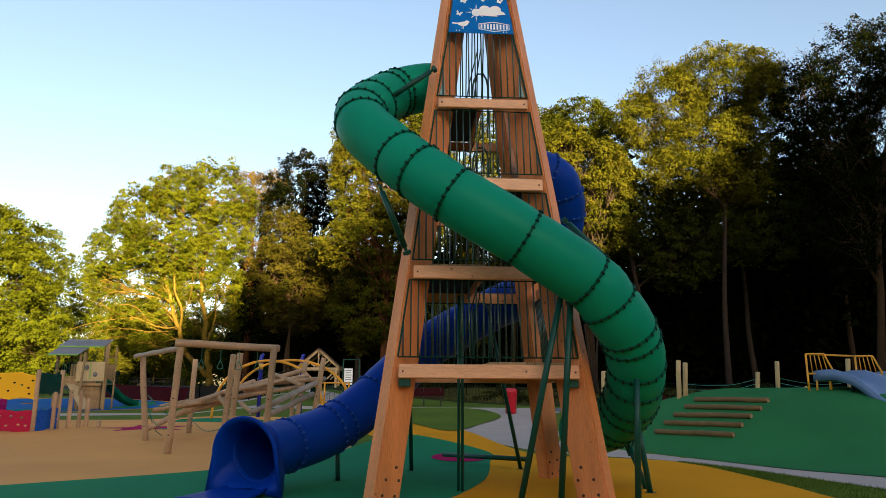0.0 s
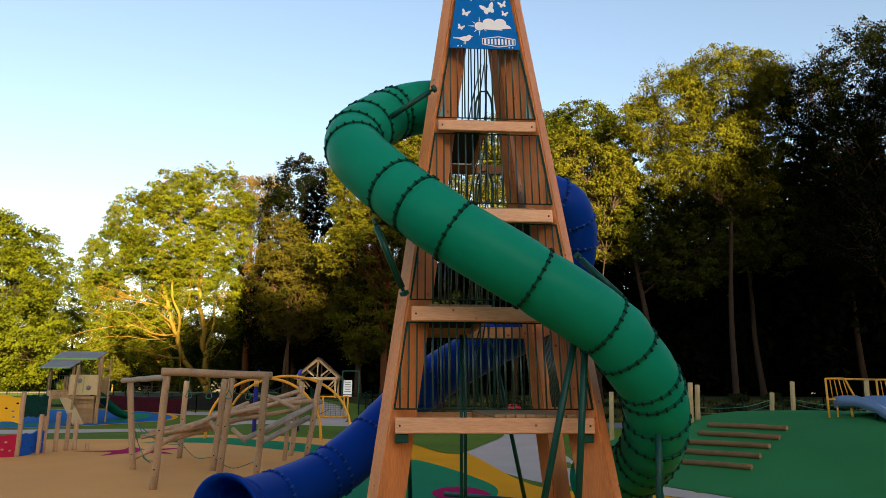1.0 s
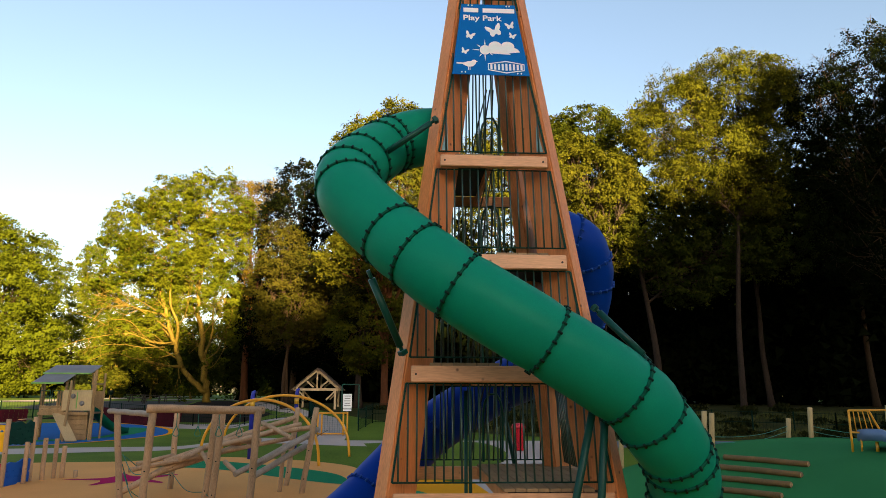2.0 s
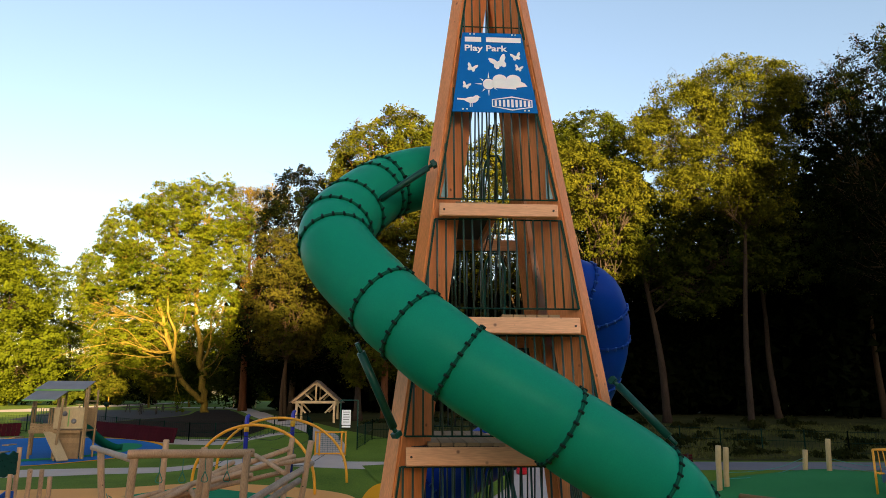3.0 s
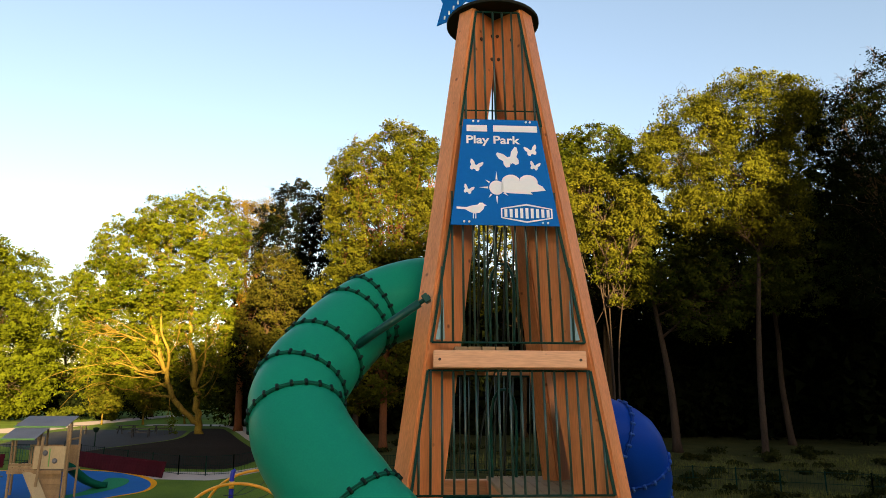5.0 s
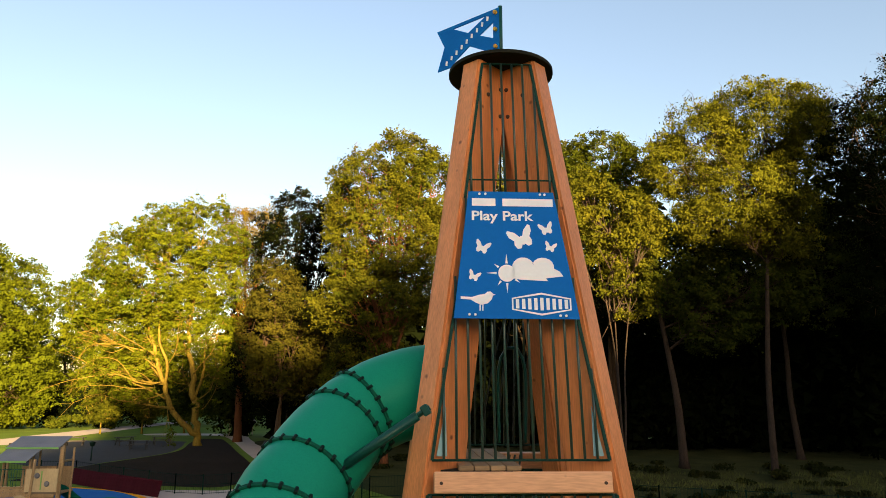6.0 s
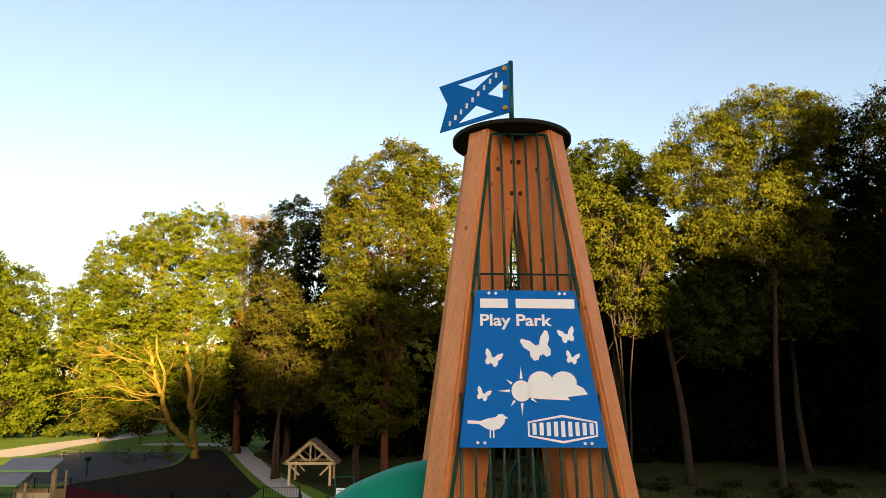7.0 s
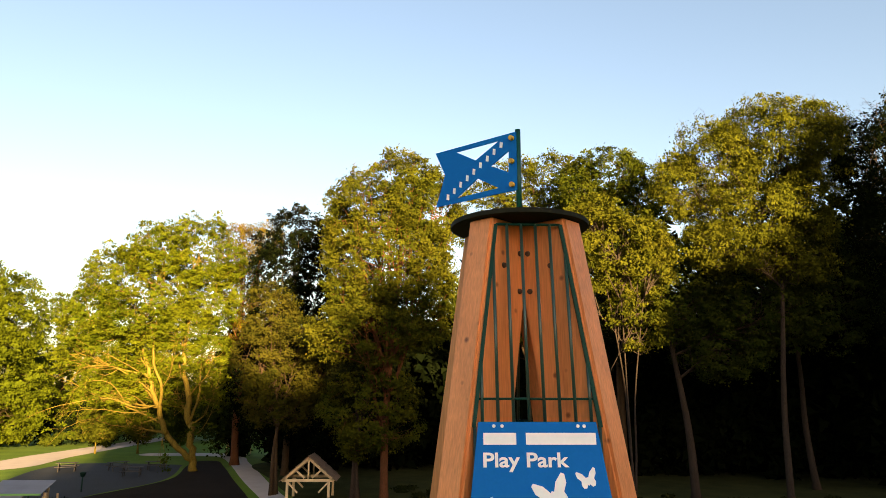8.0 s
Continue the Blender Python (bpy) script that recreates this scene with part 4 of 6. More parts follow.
stay((-0.79, -1.05, 6.66), (-1.6, -0.94, 6.11), green, 0.042)
stay((-1.2, -1.62, 3.42), (-1.62, -1.93, 4.35), green)
stay((1.18, -1.45, 4.03), (1.74, -1.75, 3.36), green)
for foot, head in (((0.42, -1.55, -0.08), (1.02, -2.0, 3.0)), ((0.98, -1.6, -0.08), (1.12, -2.02, 2.95)), ((2.02, -1.75, -0.08), (2.1, -1.75, 1.95)), ((2.62, -0.55, -0.08), (2.42, -0.72, 0.95)), ((2.72, -0.1, -0.08), (2.5, 0.0, 0.6))):
    pole = rod("support_pole", foot, head, 0.045, STEEL_GREEN, green, 12)
    rod("foot_plate", foot, Vector(foot) + Vector((0, 0, 0.02)), 0.09, STEEL_GREEN, pole, 12)
    fork = Vector(head)
    for s in (-1, 1):
        rod("fork", fork + Vector((0, 0, -0.16)), fork + Vector((s * 0.09, 0, 0.1)), 0.024, STEEL_GREEN, pole, 8)
for foot, head in (((-2.32, 1.05, -0.08), (-2.35, 1.0, 0.52)), ((-1.02, 2.7, -0.08), (-1.1, 1.9, 1.7)), ((1.2, 2.95, -0.08), (0.5, 2.3, 2.95))):
    pole = rod("support_pole", foot, head, 0.04, STEEL_GREEN, blue, 12)
    rod("foot_plate", foot, Vector(foot) + Vector((0, 0, 0.02)), 0.09, STEEL_GREEN, pole, 12)


def fireman_poles():
    t = thing("climbing_pole", "pair of slim dark green steel poles under the deck", "pole")
    for x in (-0.34, -0.28):
        rod("pole", (x, -0.35, -0.08), (x, -0.35, 3.0), 0.024, STEEL_GREEN, t, 10)
    rod("base_rail", (-0.3, 4.2, 0.12), (1.4, 3.0, 0.12), 0.05, STEEL_GREEN, t, 10)


fireman_poles()


def slide_mouth():
    """The flared open end of the blue tube, with cheeks down to the ground and a tongue in front."""
    way = (blue_line[-1] - blue_line[-4]).normalized()
    way = Vector((way.x, way.y, -0.12)).normalized()
    side = Vector((0, 0, 1)).cross(way).normalized()
    up = way.cross(side)
    c = blue_line[-1]
    bm = bmesh.new()
    k = 36

    def ring(at, r, floor):
        pts = []
        for i in range(k):
            a = 2 * math.pi * i / k
            x, z = math.cos(a), math.sin(a)
            wide = r * (1 + (0.18 if z < 0 and floor else 0))
            p = c + way * at + side * (x * wide) + up * (z * r)
            if floor and z < -0.15:
                p.z = p.z * (1 - floor) + (-0.05) * floor if abs(x) > 0.55 else p.z
            pts.append(bm.verts.new(p))
        return pts
    prof = [(-0.05, 0.426, 0), (0.03, 0.47, 0.35), (0.16, 0.54, 0.8), (0.26, 0.58, 1.0), (0.30, 0.585, 1.0), (0.31, 0.56, 1.0), (0.26, 0.50, 0.6), (0.12, 0.44, 0.2), (-0.05, 0.405, 0)]
    rows = [ring(*p) for p in prof]
    for a, b in zip(rows, rows[1:]):
        for i in range(k):
            bm.faces.new((a[i], a[(i + 1) % k], b[(i + 1) % k], b[i])).smooth = True
    bmesh.ops.recalc_face_normals(bm, faces=bm.faces[:])
    part("mouth", bm, BLUE_PLASTIC, blue, "flared blue mouth of the tube")
    bm = bmesh.new()
    rows = []
    for j in range(9):
        s = j / 8
        at, z = 0.16 + 0.89 * s, 0.05 * (1 - s) ** 2 + 0.03
        w = 0.36 + 0.2 * s
        row = []
        for i in range(13):
            q = -1 + 2 * i / 12
            p = c + way * at + side * (q * w)
            p.z = z - 0.05 + 0.03 * (1 - s) * abs(q) ** 3
            row.append(p)
        rows.append(row)
    top = [[bm.verts.new(p) for p in r] for r in rows]
    low = [[bm.verts.new(p - Vector((0, 0, 0.03))) for p in r] for r in rows]
    for g in (top, low):
        for a, b in zip(g, g[1:]):
            for i in range(12):
                bm.faces.new((a[i], a[i + 1], b[i + 1], b[i])).smooth = True
    for j in range(8):
        for i in (0, 12):
            bm.faces.new((top[j][i], top[j + 1][i], low[j + 1][i], low[j][i]))
    for i in range(12):
        for j in (0, 8):
            bm.faces.new((top[j][i], top[j][i + 1], low[j][i + 1], low[j][i]))
    bmesh.ops.recalc_face_normals(bm, faces=bm.faces[:])
    part("chute_tongue", bm, BLUE_PLASTIC, blue)


slide_mouth()


# ---- flat plates with shapes on them ----
def plate(outline, holes, to_world, thick, bm=None):
    """A flat plate with real holes; outline in plate coordinates, to_world(u, v, depth) places it."""
    from mathutils.geometry import delaunay_2d_cdt
    pts, edges = [], []
    for loop in (outline, *holes):
        s = len(pts)
        pts += [Vector(p) for p in loop]
        edges += [(s + i, s + (i + 1) % len(loop)) for i in range(len(loop))]
    v, _, f, *_ = delaunay_2d_cdt(pts, edges, [], 1 if not holes else 0, 1e-6)

    def inside(p, loop):
        hit = False
        for (x0, y0), (x1, y1) in zip(loop, (*loop[1:], loop[0])):
            if (y0 > p[1]) != (y1 > p[1]) and p[0] < x0 + (p[1] - y0) * (x1 - x0) / (y1 - y0):
                hit = not hit
        return hit
    own = bm or bmesh.new()
    front = [own.verts.new(to_world(p.x, p.y, 0)) for p in v]
    back = [own.verts.new(to_world(p.x, p.y, thick)) for p in v]
    count = {}
    made = []
    for face in f:
        mid = (sum(v[i].x for i in face) / len(face), sum(v[i].y for i in face) / len(face))
        if not inside(mid, outline) or any(inside(mid, h) for h in holes):
            continue
        made.append(own.faces.new([front[i] for i in face]))
        made.append(own.faces.new([back[i] for i in face][::-1]))
        for a, b in zip(face, (*face[1:], face[0])):
            count.setdefault(tuple(sorted((a, b))), []).append((a, b))
    for pair in count.values():
        if len(pair) == 1:
            a, b = pair[0]
            made.append(own.faces.new((front[b], front[a], back[a], back[b])))
    bmesh.ops.recalc_face_normals(own, faces=made)
    bmesh.ops.delete(own, geom=[w for w in own.verts if not w.link_faces], context="VERTS")
    return own


def on_sign(x, z, depth=0.0):
    return Vector((x, -(1.8424 - LEAN * z) + depth, z))


def oval(x, z, rx, rz, n=16):
    return [(x + rx * math.cos(2 * math.pi * i / n), z + rz * math.sin(2 * math.pi * i / n)) for i in range(n)]


def name_sign():
    s = thing("sign_board", "blue tapered sign with white lettering and cut-out shapes on the tower", "sign", at=(0, -0.8, 7.42))
    part("board", plate([(-0.563, 7.43), (0.556, 7.43), (0.383, 8.638), (-0.416, 8.638)], [], on_sign, 0.014), SIGN_BLUE, s)

    def mark(name, outline, holes=()):
        part(name, plate(outline, list(holes), lambda x, z, d: on_sign(x, z, d - 0.005), 0.004), WHITE, s)
    # the upper line of lettering is a person's name: plain bars in its place
    for a, b in ((-0.385, -0.165), (-0.1, 0.373)):
        mark("lettering_bar", [(a, 8.492), (b, 8.492), (b, 8.568), (a, 8.568)])
    text = bpy.data.curves.new("lettering", "FONT")
    text.body, text.size, text.extrude, text.offset = "Play Park", 0.135, 0.002, 0.003
    ob = new("lettering", text)
    bpy.context.view_layer.update()
    me = bpy.data.meshes.new_from_object(ob.evaluated_get(bpy.context.evaluated_depsgraph_get()))
    bpy.data.objects.remove(ob)
    wide = max(v.co.x for v in me.vertices) - min(v.co.x for v in me.vertices)
    for v in me.vertices:
        v.co = on_sign(-0.396 + v.co.x * 0.572 / wide, 8.352 + v.co.y * 0.95, -0.004 - v.co.z)
    me.materials.clear()
    me.materials.append(WHITE)
    o = new("lettering", me)
    o.parent, o.matrix_parent_inverse = s, Matrix.Translation(-s.location)
    # winged shapes
    for x, z, k, turn in ((0.07, 8.165, 1.0, 20), (0.30, 8.265, 0.58, 15), (0.325, 8.09, 0.47, -15), (-0.30, 8.08, 0.6, -18), (-0.38, 7.81, 0.47, -20)):
        c, n = math.cos(radians(turn)), math.sin(radians(turn))
        half = [(0.012, 0.03), (0.045, 0.085), (0.1, 0.125), (0.118, 0.11), (0.11, 0.055), (0.075, 0.01), (0.085, -0.03), (0.07, -0.07), (0.035, -0.075), (0.01, -0.04)]
        base = half + [(0, -0.055)] + [(-u, w) for u, w in half[::-1]] + [(0, 0.04)]
        mark("winged_shape", [(x + k * (u * c - w * n), z + k * (u * n + w * c)) for u, w in base])
    # sun with rays behind a cloud
    mark("sun_disc", oval(-0.081, 7.845, 0.078, 0.08, 20))
    for i in range(8):
        a = radians(45 * i + (0 if i % 2 == 0 else 8))
        if i in (0, 1):
            continue
        r0, r1, w = 0.092, 0.185 if i % 2 == 0 else 0.145, 0.011
        d, t = (math.cos(a), math.sin(a)), (-math.sin(a), math.cos(a))
        mark("sun_ray", [(-0.081 + d[0] * r0 - t[0] * w, 7.845 + d[1] * r0 - t[1] * w), (-0.081 + d[0] * r1, 7.845 + d[1] * r1), (-0.081 + d[0] * r0 + t[0] * w, 7.845 + d[1] * r0 + t[1] * w)])
    cloud = [(-0.04, 7.80)] + [(0.07 + 0.10 * math.cos(a), 7.905 + 0.09 * math.sin(a)) for a in np.linspace(math.pi * 1.05, 0.2, 9)] + [(0.25 + 0.10 * math.cos(a), 7.91 + 0.085 * math.sin(a)) for a in np.linspace(math.pi * 0.9, -0.2, 9)] + [(0.40, 7.865), (0.43, 7.82), (0.27, 7.80), (0.29, 7.775), (0.05, 7.785)]
    mark("cloud_shape", cloud)
    # a plain long rounded shape on two short legs, low on the board
    mark("long_shape", [(-0.50, 7.628), (-0.40, 7.622), (-0.34, 7.642), (-0.285, 7.65), (-0.262, 7.672), (-0.232, 7.674), (-0.212, 7.655), (-0.188, 7.645), (-0.214, 7.636), (-0.222, 7.605), (-0.26, 7.566), (-0.315, 7.553), (-0.365, 7.57), (-0.41, 7.598), (-0.50, 7.604)])
    for x in (-0.335, -0.31):
        mark("leg_stroke", [(x, 7.50), (x + 0.01, 7.50), (x + 0.012, 7.575), (x + 0.002, 7.575)])
    # maker's badge: a flat hexagon outline filled with plain strokes
    a, b, c, d = -0.045, 0.22, 0.486, 0.563
    hexagon = [(a, 7.51), (b, 7.46), (c, 7.51), (c, 7.618), (b, 7.668), (a, 7.618)]
    inner = [(b + (x - b) * 0.95, 7.564 + (z - 7.564) * 0.83) for x, z in hexagon]
    mark("badge_outline", hexagon, [inner])
    for i in range(9):
        x = -0.01 + 0.0545 * i
        h = 0.058 + 0.022 * (1 - abs(i - 4) / 4)
        mark("badge_stroke", [(x, 7.564 - h * 0.72), (x + 0.03, 7.564 - h * 0.72), (x + 0.03, 7.564 + h * 0.72), (x, 7.564 + h * 0.72)])
    for x, z in ((-0.313, 8.612), (-0.258, 8.612), (0.255, 8.612), (0.298, 8.612), (-0.425, 7.465), (-0.373, 7.465), (0.382, 7.46), (0.434, 7.46)):
        rod("bolt", on_sign(x, z, 0.004), on_sign(x, z, -0.012), 0.012, WHITE, s, 8)


name_sign()


def flag():
    f = thing("flag", "stiff blue swallow-tailed metal flag on a green pole", "flag", at=(0.02, 0.1, 10.2))
    rod("pole", (0.02, 0.1, 10.19), (0.02, 0.1, 11.05), 0.024, STEEL_GREEN, f, 12)
    d = Vector((-0.70, 0.62, 0)).normalized()
    n = Vector((-d.y, d.x, 0))

    def at(s, v, depth=0.0):
        return Vector((0.0, 0.075, 10.505)) + d * (0.89 * s) + Vector((0, 0, 0.52 * v)) + n * -depth
    shape = plate([(0, 0), (0.985, 0), (0.87, 0.55), (1.0, 1.0), (0, 1)], [[(0.726, 0.92), (0.193, 0.92), (0.48, 0.68)], [(0.30, 0.51), (0.086, 0.70), (0.09, 0.33)], [(0.726, 0.08), (0.46, 0.35), (0.21, 0.10)]], lambda s, v, e: at(s, v, e), 0.012)
    part("sheet", shape, SIGN_BLUE, f)
    for i in range(9):
        k = i / 8
        s, v = 0.83 - 0.66 * k, 0.13 + 0.70 * k
        bm = plate([(s - 0.012, v - 0.06), (s + 0.018, v - 0.04), (s + 0.012, v + 0.06), (s - 0.018, v + 0.04)], [], lambda a, b, e: at(a, b, e - 0.006), 0.004)
        part("stroke", bm, WHITE, f)
    for v in (0.1, 0.5, 0.9):
        p = at(0.045, v)
        rod("cap", p + n * 0.03, p - n * 0.025, 0.022, YELLOW_CAP, f, 12)


flag()


# ---- log climbing frame ----
def log_between(name, p0, p1, r, mat, parent, r1=None):
    """A round pole, a little crooked, with rounded ends."""
    p0, p1 = Vector(p0), Vector(p1)
    way = (p1 - p0).normalized()
    rng = random.Random(round(p0.x * 1000) + round(p1.z * 977))
    n = max(3, round((p1 - p0).length / 0.5))
    line = [p0 - way * 0.0]
    for i in range(1, n):
        line.append(p0.lerp(p1, i / n) + Vector((rng.uniform(-1, 1), rng.uniform(-1, 1), rng.uniform(-1, 1))) * r * 0.14)
    line.append(p1)
    r1 = r if r1 is None else r1
    radii = [r + (r1 - r) * i / n for i in range(n + 1)]
    line = [line[0]] + [line[0] + way * 0.015] + line[1:-1] + [line[-1] - way * 0.015] + [line[-1]]
    radii = [radii[0] * 0.85] + [radii[0]] + radii[1:-1] + [radii[-1]] + [radii[-1] * 0.85]
    bm = bmesh.new()
    add_pipe(bm, line, radii, 12)
    return part(name, bm, mat, parent)


def climbing_frame():
    f = thing("log_climber", "weathered log climbing frame with criss-cross poles and ropes", "climbing frame", at=(-6.98, 6.9, -0.08))
    posts = {"a": ((-6.95, 6.45), (-6.75, 6.2, 2.63)), "b": ((-8.7, 9.95), (-8.99, 9.92, 2.49)), "c": ((-8.25, 12.6), (-8.18, 12.53, 2.54)), "d": ((-6.42, 9.6), (-6.17, 9.3, 2.54)), "e": ((-6.05, 8.9), (-5.83, 8.65, 2.54)), "f": ((-4.75, 7.15), (-4.59, 6.97, 2.58)), "g": ((-4.15, 11.7), (-3.77, 11.45, 2.57)), "h": ((-4.85, 13.2), (-4.63, 13.55, 2.53))}
    tops = {}
    for k, ((x, y), top) in posts.items():
        post = log_between("post", on_ground(x, y, -0.02), top, 0.085, LOG, f)
        tops[k] = Vector(top)
        for z in (0.45, 1.3):
            p = on_ground(x, y).lerp(Vector(top), z / 2.6)
            rod("bolt", p + Vector((0, -0.07, 0)), p + Vector((0, -0.092, 0)), 0.018, BOLT, post, 8)
    log_between("top_rail", tops["a"] + Vector((-0.12, -0.1, 0.0)), tops["f"] + Vector((0.12, 0.1, 0)), 0.095, LOG, f)
    log_between("top_rail", tops["b"] + Vector((-0.25, 0.1, 0)), tops["a"] + Vector((-0.05, 0.05, -0.12)), 0.07, GREYLOG, f)
    rails = [((-8.66, 10.2, 0.91), (-4.55, 12.2, 1.66)), ((-7.98, 11.0, 1.06), (-4.67, 13.2, 2.23)), ((-8.75, 9.97, 0.36), (-7.22, 11.2, 1.27)), ((-7.3, 10.2, 1.19), (-6.28, 13.0, 1.85)), ((-6.04, 11.5, 1.72), (-4.13, 13.0, 1.92)), ((-7.98, 10.6, 0.81), (-6.1, 12.1, 1.43)), ((-6.5, 10.6, 1.5), (-4.43, 12.9, 2.04)), ((-5.66, 9.6, 0.86), (-3.77, 12.0, 1.92)), ((-5.24, 9.8, 0.77), (-4.16, 12.2, 1.41)), ((-5.23, 10.2, 1.03), (-3.89, 11.6, 1.8))]
    for i, (a, b) in enumerate(rails):
        log_between("climbing_pole", a, b, 0.068 + 0.011 * (i % 3), LOG if i < 7 else GREYLOG, f)
    for a, b in (((-6.08, 10.2, 1.14), (-5.6, 9.7, 0.84)), ((-5.6, 12.75, 2.08), (-4.45, 11.3, 1.7)), ((-6.4, 11.0, 1.59), (-5.8, 12.5, 1.53)), ((-6.39, 12.0, 1.5), (-5.41, 11.6, 1.63)), ((-8.7, 10.9, 1.0), (-7.89, 11.6, 1.19)), ((-4.77, 12.0, 1.51), (-4.85, 12.0, 0.05)), ((-7.1, 11.3, 1.42), (-6.5, 10.3, 1.0))):
        log_between("cross_pole", a, b, 0.066, LOG, f)
    green_rope = material("green_rope", (0.02, 0.16, 0.11), 0.8, var=0.3, fine=80, bump=0.2)
    for i in range(4):
        top = tops["a"].lerp(tops["f"], 0.22 + 0.2 * i) + Vector((0, 0, -0.09))
        rod("rope", top, top + Vector((0, 0, -0.28)), 0.008, green_rope, f, 5)
        wire("hand_loop", [top + Vector((0, 0, -0.28)), top + Vector((0.07, 0, -0.48)), top + Vector((-0.07, 0, -0.48)), top + Vector((0, 0, -0.28))], 0.011, green_rope, f, 5, 0.05)
    for a, b in (((-8.75, 9.95, 1.35), (-6.9, 6.5, 1.2)), ((-8.7, 9.95, 0.9), (-6.9, 6.5, 0.55)), ((-8.2, 12.5, 0.6), (-6.45, 9.65, 0.4)), ((-6.45, 9.65, 0.4), (-4.8, 7.2, 0.5)), ((-8.7, 9.97, 1.3), (-8.25, 12.6, 0.55)), ((-8.75, 9.97, 1.1), (-8.5, 10.7, 0.15))):
        a, b = Vector(a), Vector(b)
        wire("slack_rope", [a, a.lerp(b, 0.5) + Vector((0, 0, -0.22)), b], 0.011, green_rope, f, 5)


climbing_frame()


# ---- toddlers' climbing panels and playhouse ----
PANEL = {}
for key, rgb in (("yellow", (0.75, 0.42, 0.012)), ("dark green", (0.004, 0.05, 0.04)), ("red", (0.40, 0.006, 0.045)), ("blue", (0.01, 0.10, 0.45)), ("magenta", (0.42, 0.008, 0.16))):
    PANEL[key] = material(key.replace(" ", "_") + "_panel", rgb, 0.5, spec=0.15, var=0.08, scale=1, fine=50, bump=0.03)


def climbing_wall():
    t = thing("traverse_wall", "row of coloured moulded climbing panels between timber posts", "climbing wall", at=(-13.4, 13.1, 0.1))
    spots = [(-15.6, 12.2), (-13.5, 13.05), (-13.3, 14.3), (-13.05, 14.6), (-12.64, 15.1)]
    for i, (x, y) in enumerate(spots):
        log_between("post", on_ground(x, y, -0.02), on_ground(x, y, (2.2, 2.05, 2.05, 1.35, 1.05)[i]), 0.075, LOG, t)
    for x in ((-13.2, 13.75), (-12.85, 14.95), (-12.2, 15.1)):
        log_between("post", on_ground(*x, -0.02), on_ground(*x, 1.3 if x[0] < -12.5 else 0.25), 0.07, LOG, t)

    def wavy(name, colour, a, b, z0, z1, seed):
        rng = random.Random(seed)
        a, b = Vector((*a, 0)), Vector((*b, 0))
        n = 9
        top = [(i / n, z1 + 0.06 * rng.uniform(-1, 1)) for i in range(n + 1)]
        low = [(i / n, z0 + 0.05 * rng.uniform(-1, 1)) for i in range(n + 1)]
        out = low + top[::-1]
        g = ground_z(a.x, a.y)
        nrm = (b - a).cross(Vector((0, 0, 1))).normalized()

        def place(u, v, e):
            return a.lerp(b, u) + Vector((0, 0, g + v)) - nrm * (e - 0.03)
        holes = []
        for k in range(60):
            u, v = 0.08 + 0.86 * rng.random(), z0 + (z1 - z0) * rng.uniform(0.2, 0.8)
            if all(abs(u - h[0][0]) > 0.1 or abs(v - h[0][1]) > 0.16 for h in holes):
                holes.append([(u + 0.022 * math.cos(q), v + 0.035 * math.sin(q)) for q in (0, 1.05, 2.09, 3.14, 4.19, 5.24)])
        part(name, plate(out, holes, place, 0.05), PANEL[colour], t, colour + " panel with holes")
    wavy("panel", "yellow", (-15.6, 12.2), (-13.5, 13.05), 1.1, 1.95, 1)
    wavy("panel", "red", (-15.6, 12.2), (-13.5, 13.05), 0.03, 0.72, 2)
    wavy("panel", "dark green", (-13.5, 13.05), (-13.3, 14.3), 1.25, 1.95, 3)
    wavy("panel", "blue", (-13.5, 13.05), (-13.3, 14.3), 0.04, 0.75, 4)
    wavy("panel", "magenta", (-16.2, 14.2), (-15.2, 14.5), 0.5, 1.0, 5)


climbing_wall()
SLATE = material("grey_recycled_roof", (0.16, 0.155, 0.165), 0.6, var=0.2, scale=1.5, fine=30, bump=0.1, per_thing=0.1)
PLY = material("pale_panel", (0.42, 0.32, 0.17), 0.6, var=0.2, scale=1, fine=20, bump=0.08, stretch=(1, 1, 0.4))
OLD_TIMBER = material("playhouse_timber", (0.29, 0.19, 0.095), 0.75, spec=0.2, var=0.35, scale=2, fine=30, bump=0.25, stretch=(2, 2, 0.5), per_thing=0.15, knots=True)
LIME = material("lime_trim", (0.16, 0.36, 0.08), 0.5, var=0.1, bump=0.02)


